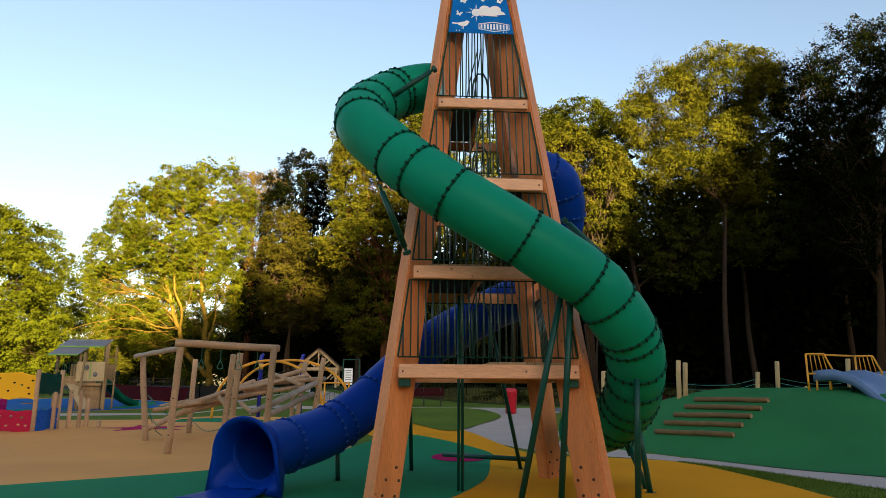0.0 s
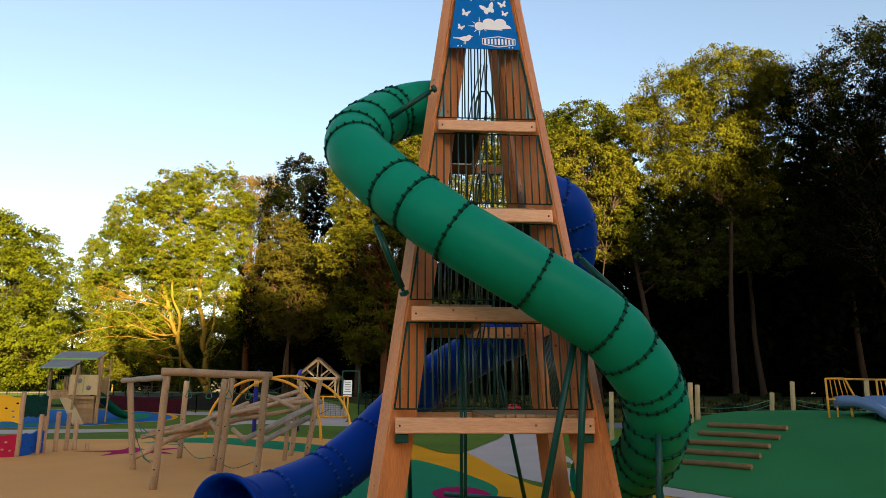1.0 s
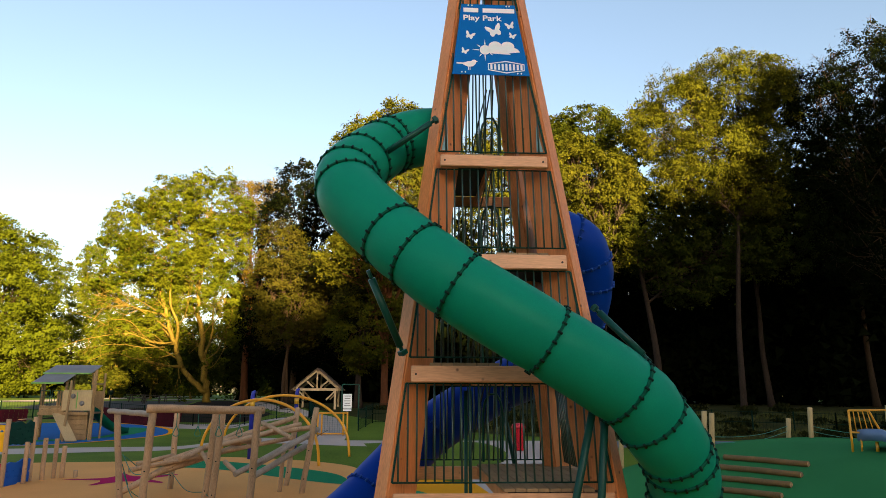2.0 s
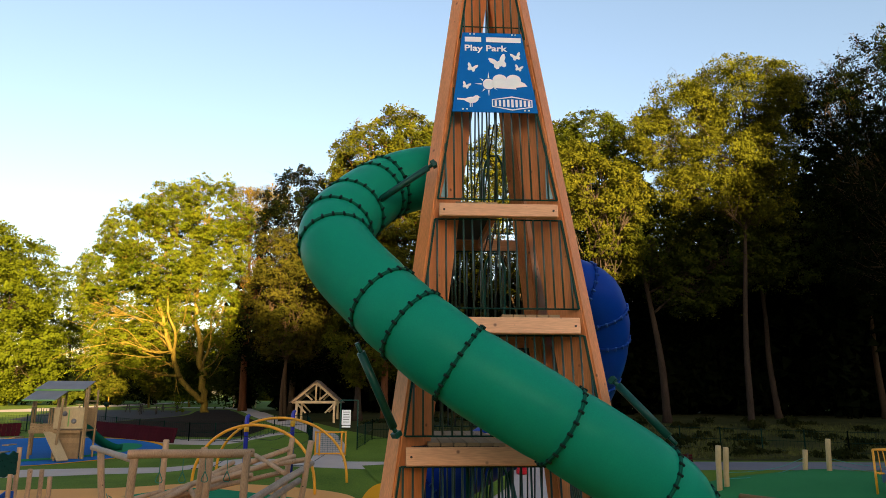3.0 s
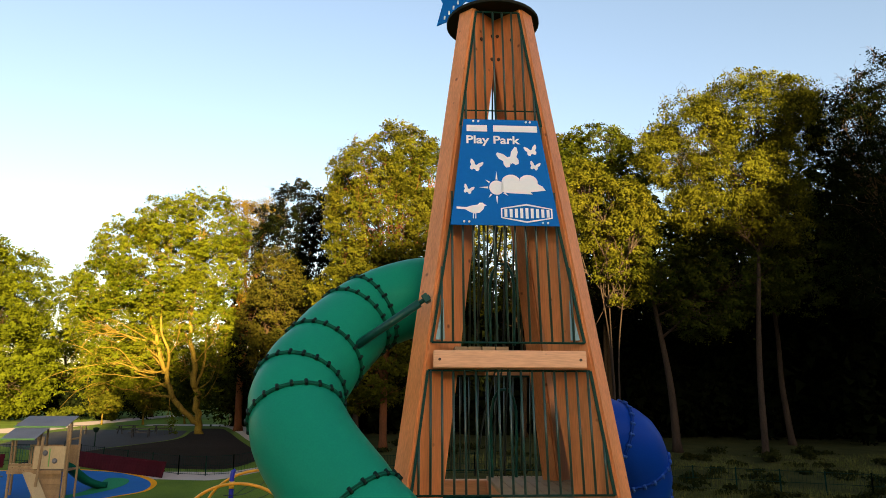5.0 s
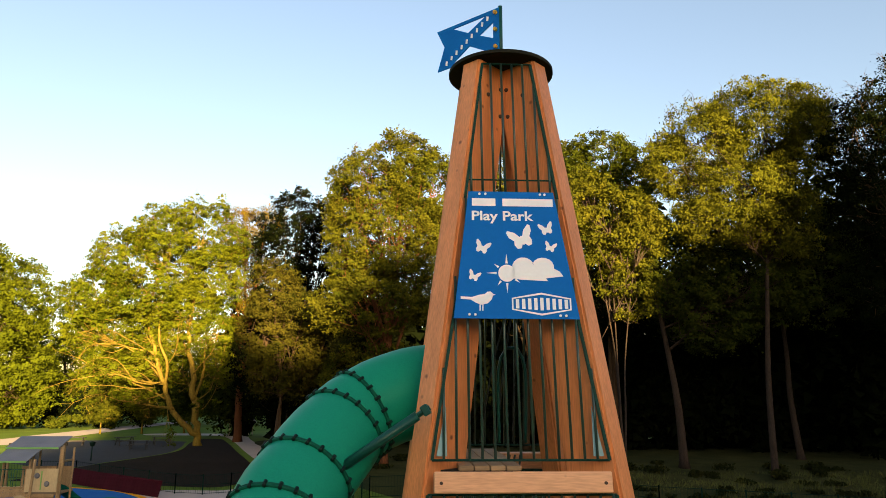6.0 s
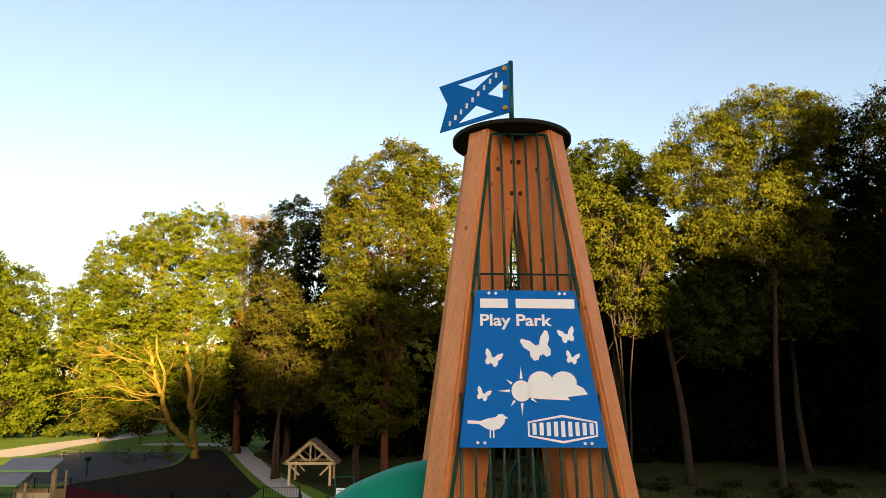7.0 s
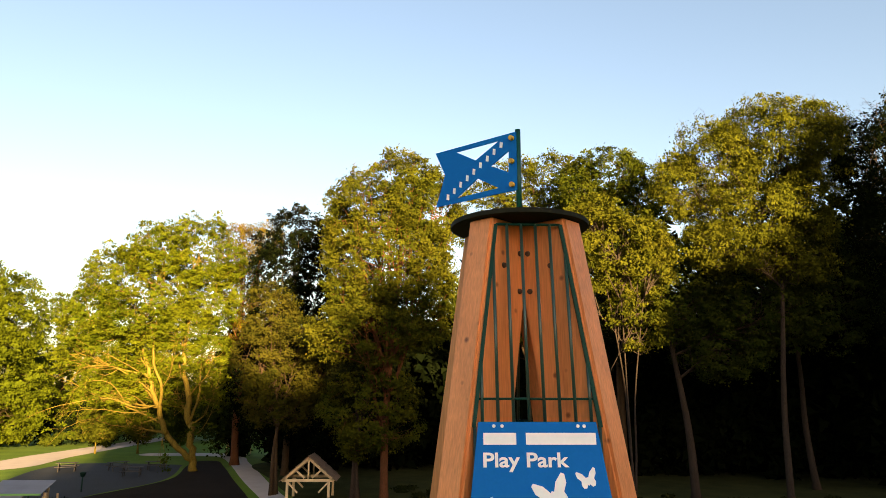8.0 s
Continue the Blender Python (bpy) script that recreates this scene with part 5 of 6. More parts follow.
def playhouse():
    h = thing("playhouse", "small raised timber playhouse with grey boarded roof and green slide", "playhouse", at=(-18.5, 27, 0.88))
    g = 0.9
    xs, ys = (-19.2, -18.05, -16.65), (26.6, 28.3)
    for x in xs:
        for y in ys:
            x = x if y < 27 else x - 0.75
            log_between("post", (x, y, g - 0.1), (x, y, g + (2.85 if x < -18 and y < 27 else 3.45)), 0.06, OLD_TIMBER, h)
    log_between("post", (-17.7, 26.0, g - 0.1), (-17.6, 26.1, g + 2.9), 0.06, OLD_TIMBER, h)
    deck = box("deck", (-18.05, 27.45, g + 1.32), (2.45, 1.8, 0.08), DECK, h)
    box("fascia", (-18.05, 26.52, g + 1.3), (2.45, 0.05, 0.16), OLD_TIMBER, h)
    # lean-to roof and main roof, boarded
    for x0, x1, y0, z, n in ((-19.5, -17.95, 26.05, 2.86, 3), (-19.6, -17.2, 27.3, 3.36, 3)):
        roof = new("roof")
        roof.parent = h
        for i in range(n):
            box("board", ((x0 + x1) / 2, y0 + 0.2 + 0.42 * i, g + z + 0.15 * i), (x1 - x0, 0.46, 0.03), SLATE, roof, Matrix.Rotation(0.343, 3, "X"), 0.004)
        box("trim", ((x0 + x1) / 2, y0 - 0.03, g + z - 0.08), (x1 - x0, 0.03, 0.08), LIME, roof)
    # walls
    box("wall_panel", (-17.4, 26.45, g + 1.95), (1.4, 0.05, 1.0), PLY, h)
    for x, z in ((-17.6, g + 2.15), (-17.15, g + 1.8)):
        bm = bmesh.new()
        add_rod(bm, (x, 26.43, z), (x, 26.36, z), 0.13, 0.07, 14)
        part("bubble", bm, SLATE, h)
    for x in (-17.8, -17.4):
        box("stripe", (x, 26.42, g + 1.95), (0.06, 0.012, 0.8), LIME, h)
    box("lower_wall", (-17.4, 26.72, g + 0.62), (1.0, 0.05, 1.24), OLD_TIMBER, h)
    # two framed side panels, a kick board, and a dark hoop on each frame
    for x in (-18.98, -18.42):
        panel = box("side_panel", (x, 26.52, g + 1.56), (0.44, 0.03, 0.26), PLY, h)
        for q in (-0.1, 0.1):
            rod("frame_bar", (x + q, 26.5, g + 1.66), (x + q, 26.5, g + 2.4), 0.012, STEEL_GREEN, panel, 6)
        for q in (-0.23, 0.23):
            rod("frame_bar", (x + q, 26.48, g + 1.4), (x + q, 26.48, g + 2.42), 0.016, STEEL_GREEN, panel, 6)
        rod("frame_bar", (x - 0.23, 26.48, g + 2.42), (x + 0.23, 26.48, g + 2.42), 0.016, STEEL_GREEN, panel, 6)
    for i in range(3):
        box("kick_board", (-18.62, 26.47, g + 1.36 + 0.13 * i), (1.15, 0.03, 0.12), OLD_TIMBER, h)
    for x, y in ((-16.72, 26.55), (-16.62, 27.6), (-17.35, 27.9), (-18.3, 27.9)):
        log_between("post", (x, y, g - 0.1), (x, y, g + 3.3), 0.05, OLD_TIMBER, h)
    box("cross_brace", (-16.66, 27.05, g + 2.75), (0.05, 1.1, 0.09), OLD_TIMBER, h)
    rod("grab_bar", (-16.78, 26.45, g + 1.5), (-16.78, 26.45, g + 2.7), 0.02, BOLT, h, 6)
    box("back_wall", (-18.1, 28.28, g + 1.9), (2.3, 0.04, 1.0), OLD_TIMBER, h)
    for i in range(5):
        box("plank", (-17.4, 26.665, g + 0.16 + 0.24 * i), (1.04, 0.03, 0.225), OLD_TIMBER, h)
    low, high = Vector((-17.05, 25.5, g + 0.04)), Vector((-18.25, 26.45, g + 1.3))
    wide = (high - low).cross(Vector((0, 0, 1))).normalized() * 0.27
    thick = wide.cross(high - low).normalized() * 0.025
    bm = bmesh.new()
    add_prism(bm, [low - wide - thick, low + wide - thick, low + wide + thick, low - wide + thick], [high - wide - thick, high + wide - thick, high + wide + thick, high - wide + thick], 0.004)
    part("ramp", bm, PLY, h)
    # slide on the far side
    bm = bmesh.new()
    line = spline([(-17.45, 27.9, g + 1.4), (-17.3, 28.25, g + 1.25), (-16.9, 29.1, g + 0.6), (-16.6, 29.75, g + 0.3), (-16.4, 30.2, g + 0.24)], 0.15)
    prof = [(-0.3, 0.24), (-0.26, 0.0), (0, -0.05), (0.26, 0.0), (0.3, 0.24), (0.34, 0.24), (0.3, -0.04), (0, -0.1), (-0.3, -0.04), (-0.34, 0.24)]
    rows = [[bm.verts.new(c + Vector((0.89 * u, -0.45 * u, w))) for u, w in prof] for c in line]
    for a, b in zip(rows, rows[1:]):
        for i in range(len(prof)):
            bm.faces.new((a[i], a[(i + 1) % len(prof)], b[(i + 1) % len(prof)], b[i])).smooth = True
    bm.faces.new(rows[0]), bm.faces.new(rows[-1][::-1])
    bmesh.ops.recalc_face_normals(bm, faces=bm.faces[:])
    part("slide", bm, GREEN_FLANGE, h, "short dark green plastic slide")
    for i in range(3):
        box("step", (-20.2 - 0.28 * i, 27.3, g + 1.0 - 0.35 * i), (0.3, 0.8, 0.05), DECK, h)
    # set down on the slope, a tenth larger than drawn
    h.location, h.scale = (-20.15, 30.35, 0.46), (1.1, 1.1, 1.1)


playhouse()
lay("pavement", [(-24, 27.6), (-21.0, 28.6), (-18.9, 30.2), (-17.5, 32.2), (-16.9, 34.4), (-17.4, 36.3), (-18.7, 36.7), (-18.4, 34.6), (-18.5, 32.2), (-20.1, 30.4), (-23, 29)], WET_GREEN, 0.03, "green rubber swoosh in the blue surface", "rubber surface")
DARK_RED = material("dark_red_board", (0.04, 0.004, 0.008), 0.7, spec=0.05, var=0.25, scale=1.2, fine=20, bump=0.08, per_thing=0.2)


def red_wall(x0, y0, x1, y1, height, label):
    w = thing("board_fence", label, "fence", at=(x0, y0, ground_z(x0, y0)))
    a, b = Vector((x0, y0, 0)), Vector((x1, y1, 0))
    n = max(6, round((b - a).length / 0.28))
    turn = Matrix.Rotation(math.atan2(b.y - a.y, b.x - a.x), 3, "Z")
    for i in range(n):
        p = a.lerp(b, (i + 0.5) / n)
        g = ground_z(p.x, p.y)
        box("board", (p.x, p.y, g + height / 2), ((b - a).length / n - 0.015, 0.035, height), DARK_RED, w, turn @ Matrix.Rotation(-0.25, 3, "X"), 0.004)
    for k in range(2):
        box("rail", a.lerp(b, 0.5) + Vector((0, 0.08, ground_z(*a.lerp(b, 0.5).xy) + height * (0.3 + 0.5 * k))), ((b - a).length, 0.05, 0.08), DARK_RED, w, turn)


red_wall(-22.7, 41.2, -15.5, 36.8, 0.95, "dark red slatted timber wall behind the playhouse")
red_wall(-32.0, 39.4, -27.0, 40.6, 0.85, "dark red slatted timber wall at the edge")
YELLOW_STEEL = material("yellow_painted_steel", (0.68, 0.30, 0.012), 0.38, var=0.1, scale=3, fine=60, bump=0.03)
BLUE_STEEL = material("blue_painted_steel", (0.01, 0.022, 0.33), 0.38, var=0.1, scale=3, fine=60, bump=0.03)


def arch_climber():
    t = thing("arch_climber", "yellow steel double arch climber with blue posts and nets", "climbing frame", at=(-7, 20, 0.45))
    feet = [((-9.0, 18.2), (-4.3, 17.2)), ((-9.0, 21.6), (-3.35, 19.6))]
    for (x0, y0), (x1, y1) in feet:
        a, b = on_ground(x0, y0, -0.02), on_ground(x1, y1, -0.02)
        pts = []
        for k in range(13):
            q = math.pi * k / 12
            p = a.lerp(b, 0.5 - 0.5 * math.cos(q))
            pts.append(p + Vector((0, 0, 2.42 * math.sin(q) ** 0.85)))
        wire("arch", pts, 0.055, YELLOW_STEEL, t, 10, 0.15)
    for x, y in ((-7.25, 18.97), (-5.79, 21.0)):
        g = ground_z(x, y)
        bm = bmesh.new()
        add_pipe(bm, [Vector((x, y, g - 0.02)), Vector((x, y, g + 2.45)), Vector((x + 0.02, y, g + 2.58)), Vector((x + 0.1, y, g + 2.66))], [0.085, 0.085, 0.08, 0.05], 14)
        part("post", bm, BLUE_STEEL, t)
        rod("collar", (x, y, g + 2.0), (x, y, g + 2.25), 0.1, YELLOW_CAP, t, 12)
    for i in range(7):
        s = 0.12 + 0.12 * i
        a = on_ground(-9.6 + 5 * s, 18.2 - s, 0.1) + Vector((0, 0, 1.9 * math.sin(math.pi * s)))
        b = on_ground(-9.0 + 5.6 * s, 21.6 - 2 * s, 0.1) + Vector((0, 0, 1.9 * math.sin(math.pi * s)))
        wire("net_rope", [a, a.lerp(b, 0.5) - Vector((0, 0, 0.2)), b], 0.012, ROPE, t, 5, 0.3)


arch_climber()
PALE_OAK = material("pale_oak", (0.50, 0.36, 0.2), 0.65, var=0.2, scale=1.5, fine=25, bump=0.1, per_thing=0.15)
SHINGLE = material("cedar_shingle", (0.15, 0.10, 0.065), 0.8, var=0.35, scale=3, fine=20, bump=0.3, per_thing=0.25)


def shelter(x, y, wide, eaves, ridge, deep, label):
    s = thing("entrance_shelter", label, "shelter", at=(x, y, ground_z(x, y)))
    g = ground_z(x, y)
    half = wide / 2
    for yy in (y, y + deep):
        for sx in (-1, 1):
            box("post", (x + sx * half * 0.82, yy, (g + eaves) / 2), (0.16, 0.16, eaves - g), PALE_OAK, s)
        truss = new("truss")
        truss.parent = s
        box("tie", (x, yy, eaves), (wide, 0.14, 0.18), PALE_OAK, truss)
        pitch = math.atan2(ridge - eaves, half)
        for sx in (-1, 1):
            box("rafter", (x + sx * half / 2, yy, (eaves + ridge) / 2), (math.hypot(half, ridge - eaves) + 0.15, 0.14, 0.16), PALE_OAK, truss, Matrix.Rotation(sx * pitch, 3, "Y"))
            box("strut", (x + sx * half * 0.36, yy, eaves + (ridge - eaves) * 0.32), (0.9, 0.1, 0.12), PALE_OAK, truss, Matrix.Rotation(-sx * pitch, 3, "Y"))
            box("brace", (x + sx * half * 0.62, yy, eaves - 0.42), (0.95, 0.1, 0.11), PALE_OAK, truss, Matrix.Rotation(sx * 0.8 * -1, 3, "Y"))
        rod("king_post", (x, yy, eaves + 0.05), (x, yy, ridge - 0.1), 0.06, PALE_OAK, truss, 6)
    pitch = math.atan2(ridge - eaves, half)
    slope = math.hypot(half, ridge - eaves) + 0.25
    for sx in (-1, 1):
        roof = new("roof")
        roof.parent = s
        rows = 9
        for i in range(rows):
            for j in range(8):
                f = (i + 0.5) / rows
                d = slope * f
                px, pz = x + sx * d * math.cos(pitch), ridge + 0.14 - d * math.sin(pitch)
                py = y - 0.25 + (deep + 0.5) * (j + 0.5 + (0.25 if i % 2 else 0)) / 8.5
                box("shingle", (px, py, pz + 0.02 * (i % 2)), (slope / rows * 1.25, (deep + 0.5) / 8.4, 0.035), SHINGLE, roof, Matrix.Rotation(sx * (pitch - 0.05), 3, "Y"), 0)
    return s


shelter(-7.55, 42.6, 3.3, 3.35, 4.75, 2.6, "pale oak framed entrance shelter with shingled gable roof")
shelter(-19.9, 74.4, 2.5, 3.75, 4.95, 2.2, "second pale oak gabled shelter far along the path")


def gate():
    t = thing("gate", "open yellow steel gate frame with mesh infill on the path", "gate", at=(-4.9, 27, 0.9))
    g = 0.88
    for x in (-5.55, -5.35, -4.25, -4.05):
        rod("post", (x, 27, g), (x, 27, g + 1.2), 0.045, YELLOW_STEEL, t, 8)
    for z in (0.12, 1.15):
        rod("rail", (-5.55, 27, g + z), (-4.05, 27, g + z), 0.04, YELLOW_STEEL, t, 8)
    for i in range(9):
        rod("mesh_wire", (-5.3, 27, g + 0.2 + 0.1 * i), (-4.3, 27, g + 0.2 + 0.1 * i), 0.007, STEEL_GREEN, t, 4)
    for i in range(8):
        rod("mesh_wire", (-5.2 + 0.13 * i, 27.01, g + 0.12), (-5.2 + 0.13 * i, 27.01, g + 1.15), 0.007, STEEL_GREEN, t, 4)


gate()


def notice_board():
    t = thing("notice_board", "white notice panel on dark green posts beside the gate", "sign", at=(-4.4, 32.5, 1.2))
    g = ground_z(-4.4, 32.5)
    box("top_rail", (-4.34, 32.6, g + 2.3), (1.0, 0.05, 0.06), STEEL_GREEN, t)
    for x in (-4.84, -3.84):
        box("post", (x, 32.6, g + 1.15), (0.07, 0.07, 2.3), STEEL_GREEN, t)
    box("panel", (-4.5, 32.53, g + 1.32), (0.52, 0.04, 0.85), WHITE, t)
    for k in range(5):
        box("text_bar", (-4.5, 32.503, g + 1.62 - 0.14 * k), (0.38 - 0.05 * (k % 2), 0.008, 0.035), SLATE, t, None, 0)
    box("text_bar", (-4.5, 32.53, g + 0.8), (0.5, 0.03, 0.1), WHITE, t)


notice_board()


def bar_fence(pts, height, label):
    f = thing("metal_fence", label, "fence", at=on_ground(*pts[0]))
    for a, b in zip(pts, pts[1:]):
        a, b = Vector((*a, 0)), Vector((*b, 0))
        n = max(1, round((b - a).length / 2.2))
        for i in range(n + 1):
            p = a.lerp(b, i / n)
            box("post", on_ground(p.x, p.y, height / 2), (0.06, 0.06, height + 0.1), FENCE_GREEN, f)
        for i in range(n):
            p, q = a.lerp(b, i / n), a.lerp(b, (i + 1) / n)
            bm = bmesh.new()
            for z in (0.08, height * 0.5, height - 0.03):
                add_rod(bm, on_ground(p.x, p.y, z), on_ground(q.x, q.y, z), 0.014, None, 4)
            for k in range(1, 12):
                w = p.lerp(q, k / 12)
                add_rod(bm, on_ground(w.x, w.y, 0.06), on_ground(w.x, w.y, height), 0.007, None, 4)
            part("mesh_panel", bm, FENCE_GREEN, f)


bar_fence([(-30, 42.7), (-23, 42.4), (-15, 37.9), (-11.5, 37.2), (-7.2, 36), (-6.3, 31.5), (-6.0, 28)], 1.15, "dark green steel mesh fence along the play area")
bar_fence([(-3.6, 29), (-3.0, 33), (3, 34), (12, 30), (22, 27), (34, 25)], 1.15, "dark green steel mesh fence along the wood")
lay("path", [(-5.5, 24.5), (-4.1, 24.5), (-4.3, 30), (-5.5, 36), (-8.1, 41.6), (-12.6, 54.5), (-17, 67.5), (-18.6, 72.5), (-22, 77), (-30, 77.5), (-30, 74.6), (-23, 74.0), (-20.2, 70.6), (-14.9, 55.5), (-9.94, 42.6), (-7.2, 36), (-5.9, 30)], CONCRETE, 0.014, "pale grey path leading through the gate and shelter", "path")
lay("path", [(-31, 37.4), (-20, 36.9), (-10, 35.6), (-8, 36.4), (-12, 38.6), (-21, 39.2), (-31, 39.8)], CONCRETE, 0.012, "pale grey path behind the fence", "path")
lay("path", [(-60, 56), (-47, 58), (-37, 62), (-37, 74), (-36, 92), (-35, 108), (-37.5, 108), (-40, 92), (-42, 76), (-44, 66), (-60, 62)], CONCRETE, 0.014, "pale path curving away under the trees", "path")
lay("path", [(-33, 50), (-29.4, 47.4), (-25.2, 46.2), (-23.2, 49), (-21, 55), (-22.3, 63), (-24, 65.5), (-34, 65.6)], SHADED_TARMAC, 0.012, "tarmac picnic area, coloured darker for the canopy shade on it", "pavement")
lay("planting_bed", [(-7.4, 42.3), (-5.4, 38.6), (-2.6, 34.2), (2.6, 28.4), (8, 25.6), (14, 25.0), (26, 24.6), (58, 23.8), (60, 60), (30, 68), (-6, 70), (-15.8, 66), (-12.0, 54), (-8.8, 44.6)], WOOD_FLOOR, 0.02, "rough grass floor of the wood, coloured darker for the shade under trees", "leaf litter")
lay("planting_bed", [(-27, 41.8), (-20, 41.0), (-13, 39.8), (-10.9, 42.6), (-12.8, 48), (-15.6, 55.5), (-18.4, 63.5), (-20.4, 68.6), (-22.4, 68), (-21.9, 63.5), (-20.6, 55.5), (-22.7, 49.2), (-24.8, 45.9)], MULCH, 0.024, "bark mulch bed round the ash tree behind the fence, darkened for canopy shade", "planting bed")


def picnic_table(x, y, turn):
    t = thing("picnic_table", "dark timber picnic table with benches on the paved area", "table", "picnic tables", at=on_ground(x, y))
    m = Matrix.Rotation(turn, 3, "Z")
    o = on_ground(x, y)
    for i in range(4):
        box("plank", o + m @ Vector((0, -0.27 + 0.18 * i, 0.74)), (1.8, 0.165, 0.04), DARKWOOD, t, m)
    for s in (-1, 1):
        box("bench", o + m @ Vector((0, s * 0.72, 0.44)), (1.8, 0.26, 0.04), DARKWOOD, t, m)
        for q in (-1, 1):
            box("leg", o + m @ Vector((q * 0.65, s * 0.32, 0.36)), (0.07, 0.09, 0.85), DARKWOOD, t, m @ Matrix.Rotation(s * 0.45, 3, "X"))
        box("cross_bar", o + m @ Vector((s * 0.65, 0, 0.40)), (0.06, 1.6, 0.09), DARKWOOD, t, m)


DARKWOOD = material("dark_stained_wood", (0.022, 0.016, 0.013), 0.7, var=0.3, scale=2, fine=25, bump=0.1)
for x, y, a in ((-31.2, 60, 0.3), (-27.0, 60.6, 0.8), (-24.4, 57.0, 0.2), (-23.8, 61.0, 0.5)):
    picnic_table(x, y, a)


def bench(x, y, turn, label):
    t = thing("bench", label, "bench", "benches on the path", at=on_ground(x, y))
    m = Matrix.Rotation(turn, 3, "Z")
    o = on_ground(x, y)
    for i in range(4):
        box("seat_slat", o + m @ Vector((0, -0.15 + 0.11 * i, 0.45)), (2.2, 0.09, 0.035), DARK_RED, t, m)
    for i in range(4):
        box("back_slat", o + m @ Vector((0, 0.27 + 0.02 * i, 0.56 + 0.11 * i)), (2.2, 0.035, 0.09), DARK_RED, t, m)
    for s in (-0.9, 0, 0.9):
        box("leg", o + m @ Vector((s, 0.05, 0.22)), (0.06, 0.4, 0.44), DARKWOOD, t, m)
        box("back_post", o + m @ Vector((s, 0.32, 0.62)), (0.06, 0.06, 0.75), DARKWOOD, t, m)


bench(0.0, 26.2, 0.0, "dark red slatted bench beside the path")
bench(9.9, 20.2, 0.0, "dark red slatted bench beside the path")


def red_bin():
    t = thing("litter_bin", "bright red rounded litter bin on a post by the path", "bin", at=on_ground(3.9, 21.3))
    o = on_ground(3.9, 21.3)
    red = material("red_plastic", (0.48, 0.006, 0.02), 0.4, var=0.1, bump=0.03)
    bm = bmesh.new()
    add_pipe(bm, [o + Vector((0, 0, z)) for z in (0.02, 0.05, 0.95, 1.0, 1.12, 1.18)], [0.22, 0.25, 0.29, 0.31, 0.28, 0.15], 18)
    part("body", bm, red, t)
    bm = bmesh.new()
    add_pipe(bm, [o + Vector((0, 0, z)) for z in (0.96, 1.0)], [0.315, 0.315], 18)
    part("band", bm, red, t)


red_bin()


def lamp_post(x, y):
    t = thing("lamp_post", "short dark lamp post beside the picnic area", "lamp post", at=on_ground(x, y))
    o = on_ground(x, y)
    rod("pole", o, o + Vector((0, 0, 1.1)), 0.05, BOLT, t, 10)
    bm = bmesh.new()
    add_pipe(bm, [o + Vector((0, 0, z)) for z in (1.05, 1.1, 1.32, 1.36, 1.44)], [0.07, 0.16, 0.22, 0.25, 0.05], 12)
    part("lantern", bm, BOLT, t)


lamp_post(-25.0, 49.2)


# ---- mound: log steps, posts, wide slide with yellow rails ----
def log_steps():
    for a, b in (((7.56, 9.17), (8.76, 7.18)), ((7.12, 8.86), (8.34, 6.8)), ((6.68, 8.62), (7.95, 6.6)), ((6.3, 8.4), (7.58, 6.38)), ((5.92, 8.13), (7.2, 6.1))):
        t = thing("log_step", "round treated log step set in the green mound", "log", "log steps", at=on_ground(*a))
        up = 0.07
        l = log_between("log", on_ground(*a, up), on_ground(*b, up), 0.077, STEPLOG, t)
        rod("end_cap", on_ground(*b, up), on_ground(*b, up) + (on_ground(*b) - on_ground(*a)).normalized() * 0.006, 0.067, DECK, l, 12)


STEPLOG = material("treated_log", (0.15, 0.083, 0.022), 0.75, var=0.3, scale=2, fine=25, bump=0.25, stretch=(2, 2, 0.6))
POSTLOG = material("pale_post", (0.42, 0.31, 0.15), 0.7, var=0.25, scale=2, fine=25, bump=0.2, stretch=(2, 2, 0.5))
log_steps()
for x, y, top in ((5.7, 12.4, 2.25), (7.45, 10.1, 2.52), (7.75, 10.3, 2.46), (11.1, 12.2, 2.25), (11.55, 11.7, 2.6), (13.75, 11.2, 2.68), (15.5, 8.3, 2.7)):
    t = thing("timber_post", "round pale timber post standing on the mound", "post", "mound posts", at=on_ground(x, y))
    log_between("post", on_ground(x, y, -0.05), (x + 0.05, y, top), 0.075, POSTLOG, t)
net = thing("rope_barrier", "slack teal ropes strung between the mound posts", "rope", at=on_ground(9.4, 11.2))
TEAL_ROPE = material("teal_rope", (0.02, 0.2, 0.17), 0.5, var=0.3, fine=80, bump=0.2)
for a, b in (((7.75, 10.3), (11.1, 12.2)), ((11.55, 11.7), (13.75, 11.2)), ((13.75, 11.2), (15.5, 8.3))):
    for k in range(2):
        p, q = on_ground(*a, 0.22 + 0.16 * k), on_ground(*b, 0.22 + 0.16 * k)
        wire("rope", [p, p.lerp(q, 0.3) - Vector((0, 0, 0.1)), p.lerp(q, 0.65) - Vector((0, 0, 0.13)), q], 0.009, TEAL_ROPE, net, 5, 0.25)
GREY_BLUE = material("grey_blue_plastic", (0.12, 0.20, 0.36), 0.4, var=0.12, scale=1.2, fine=50, bump=0.03)


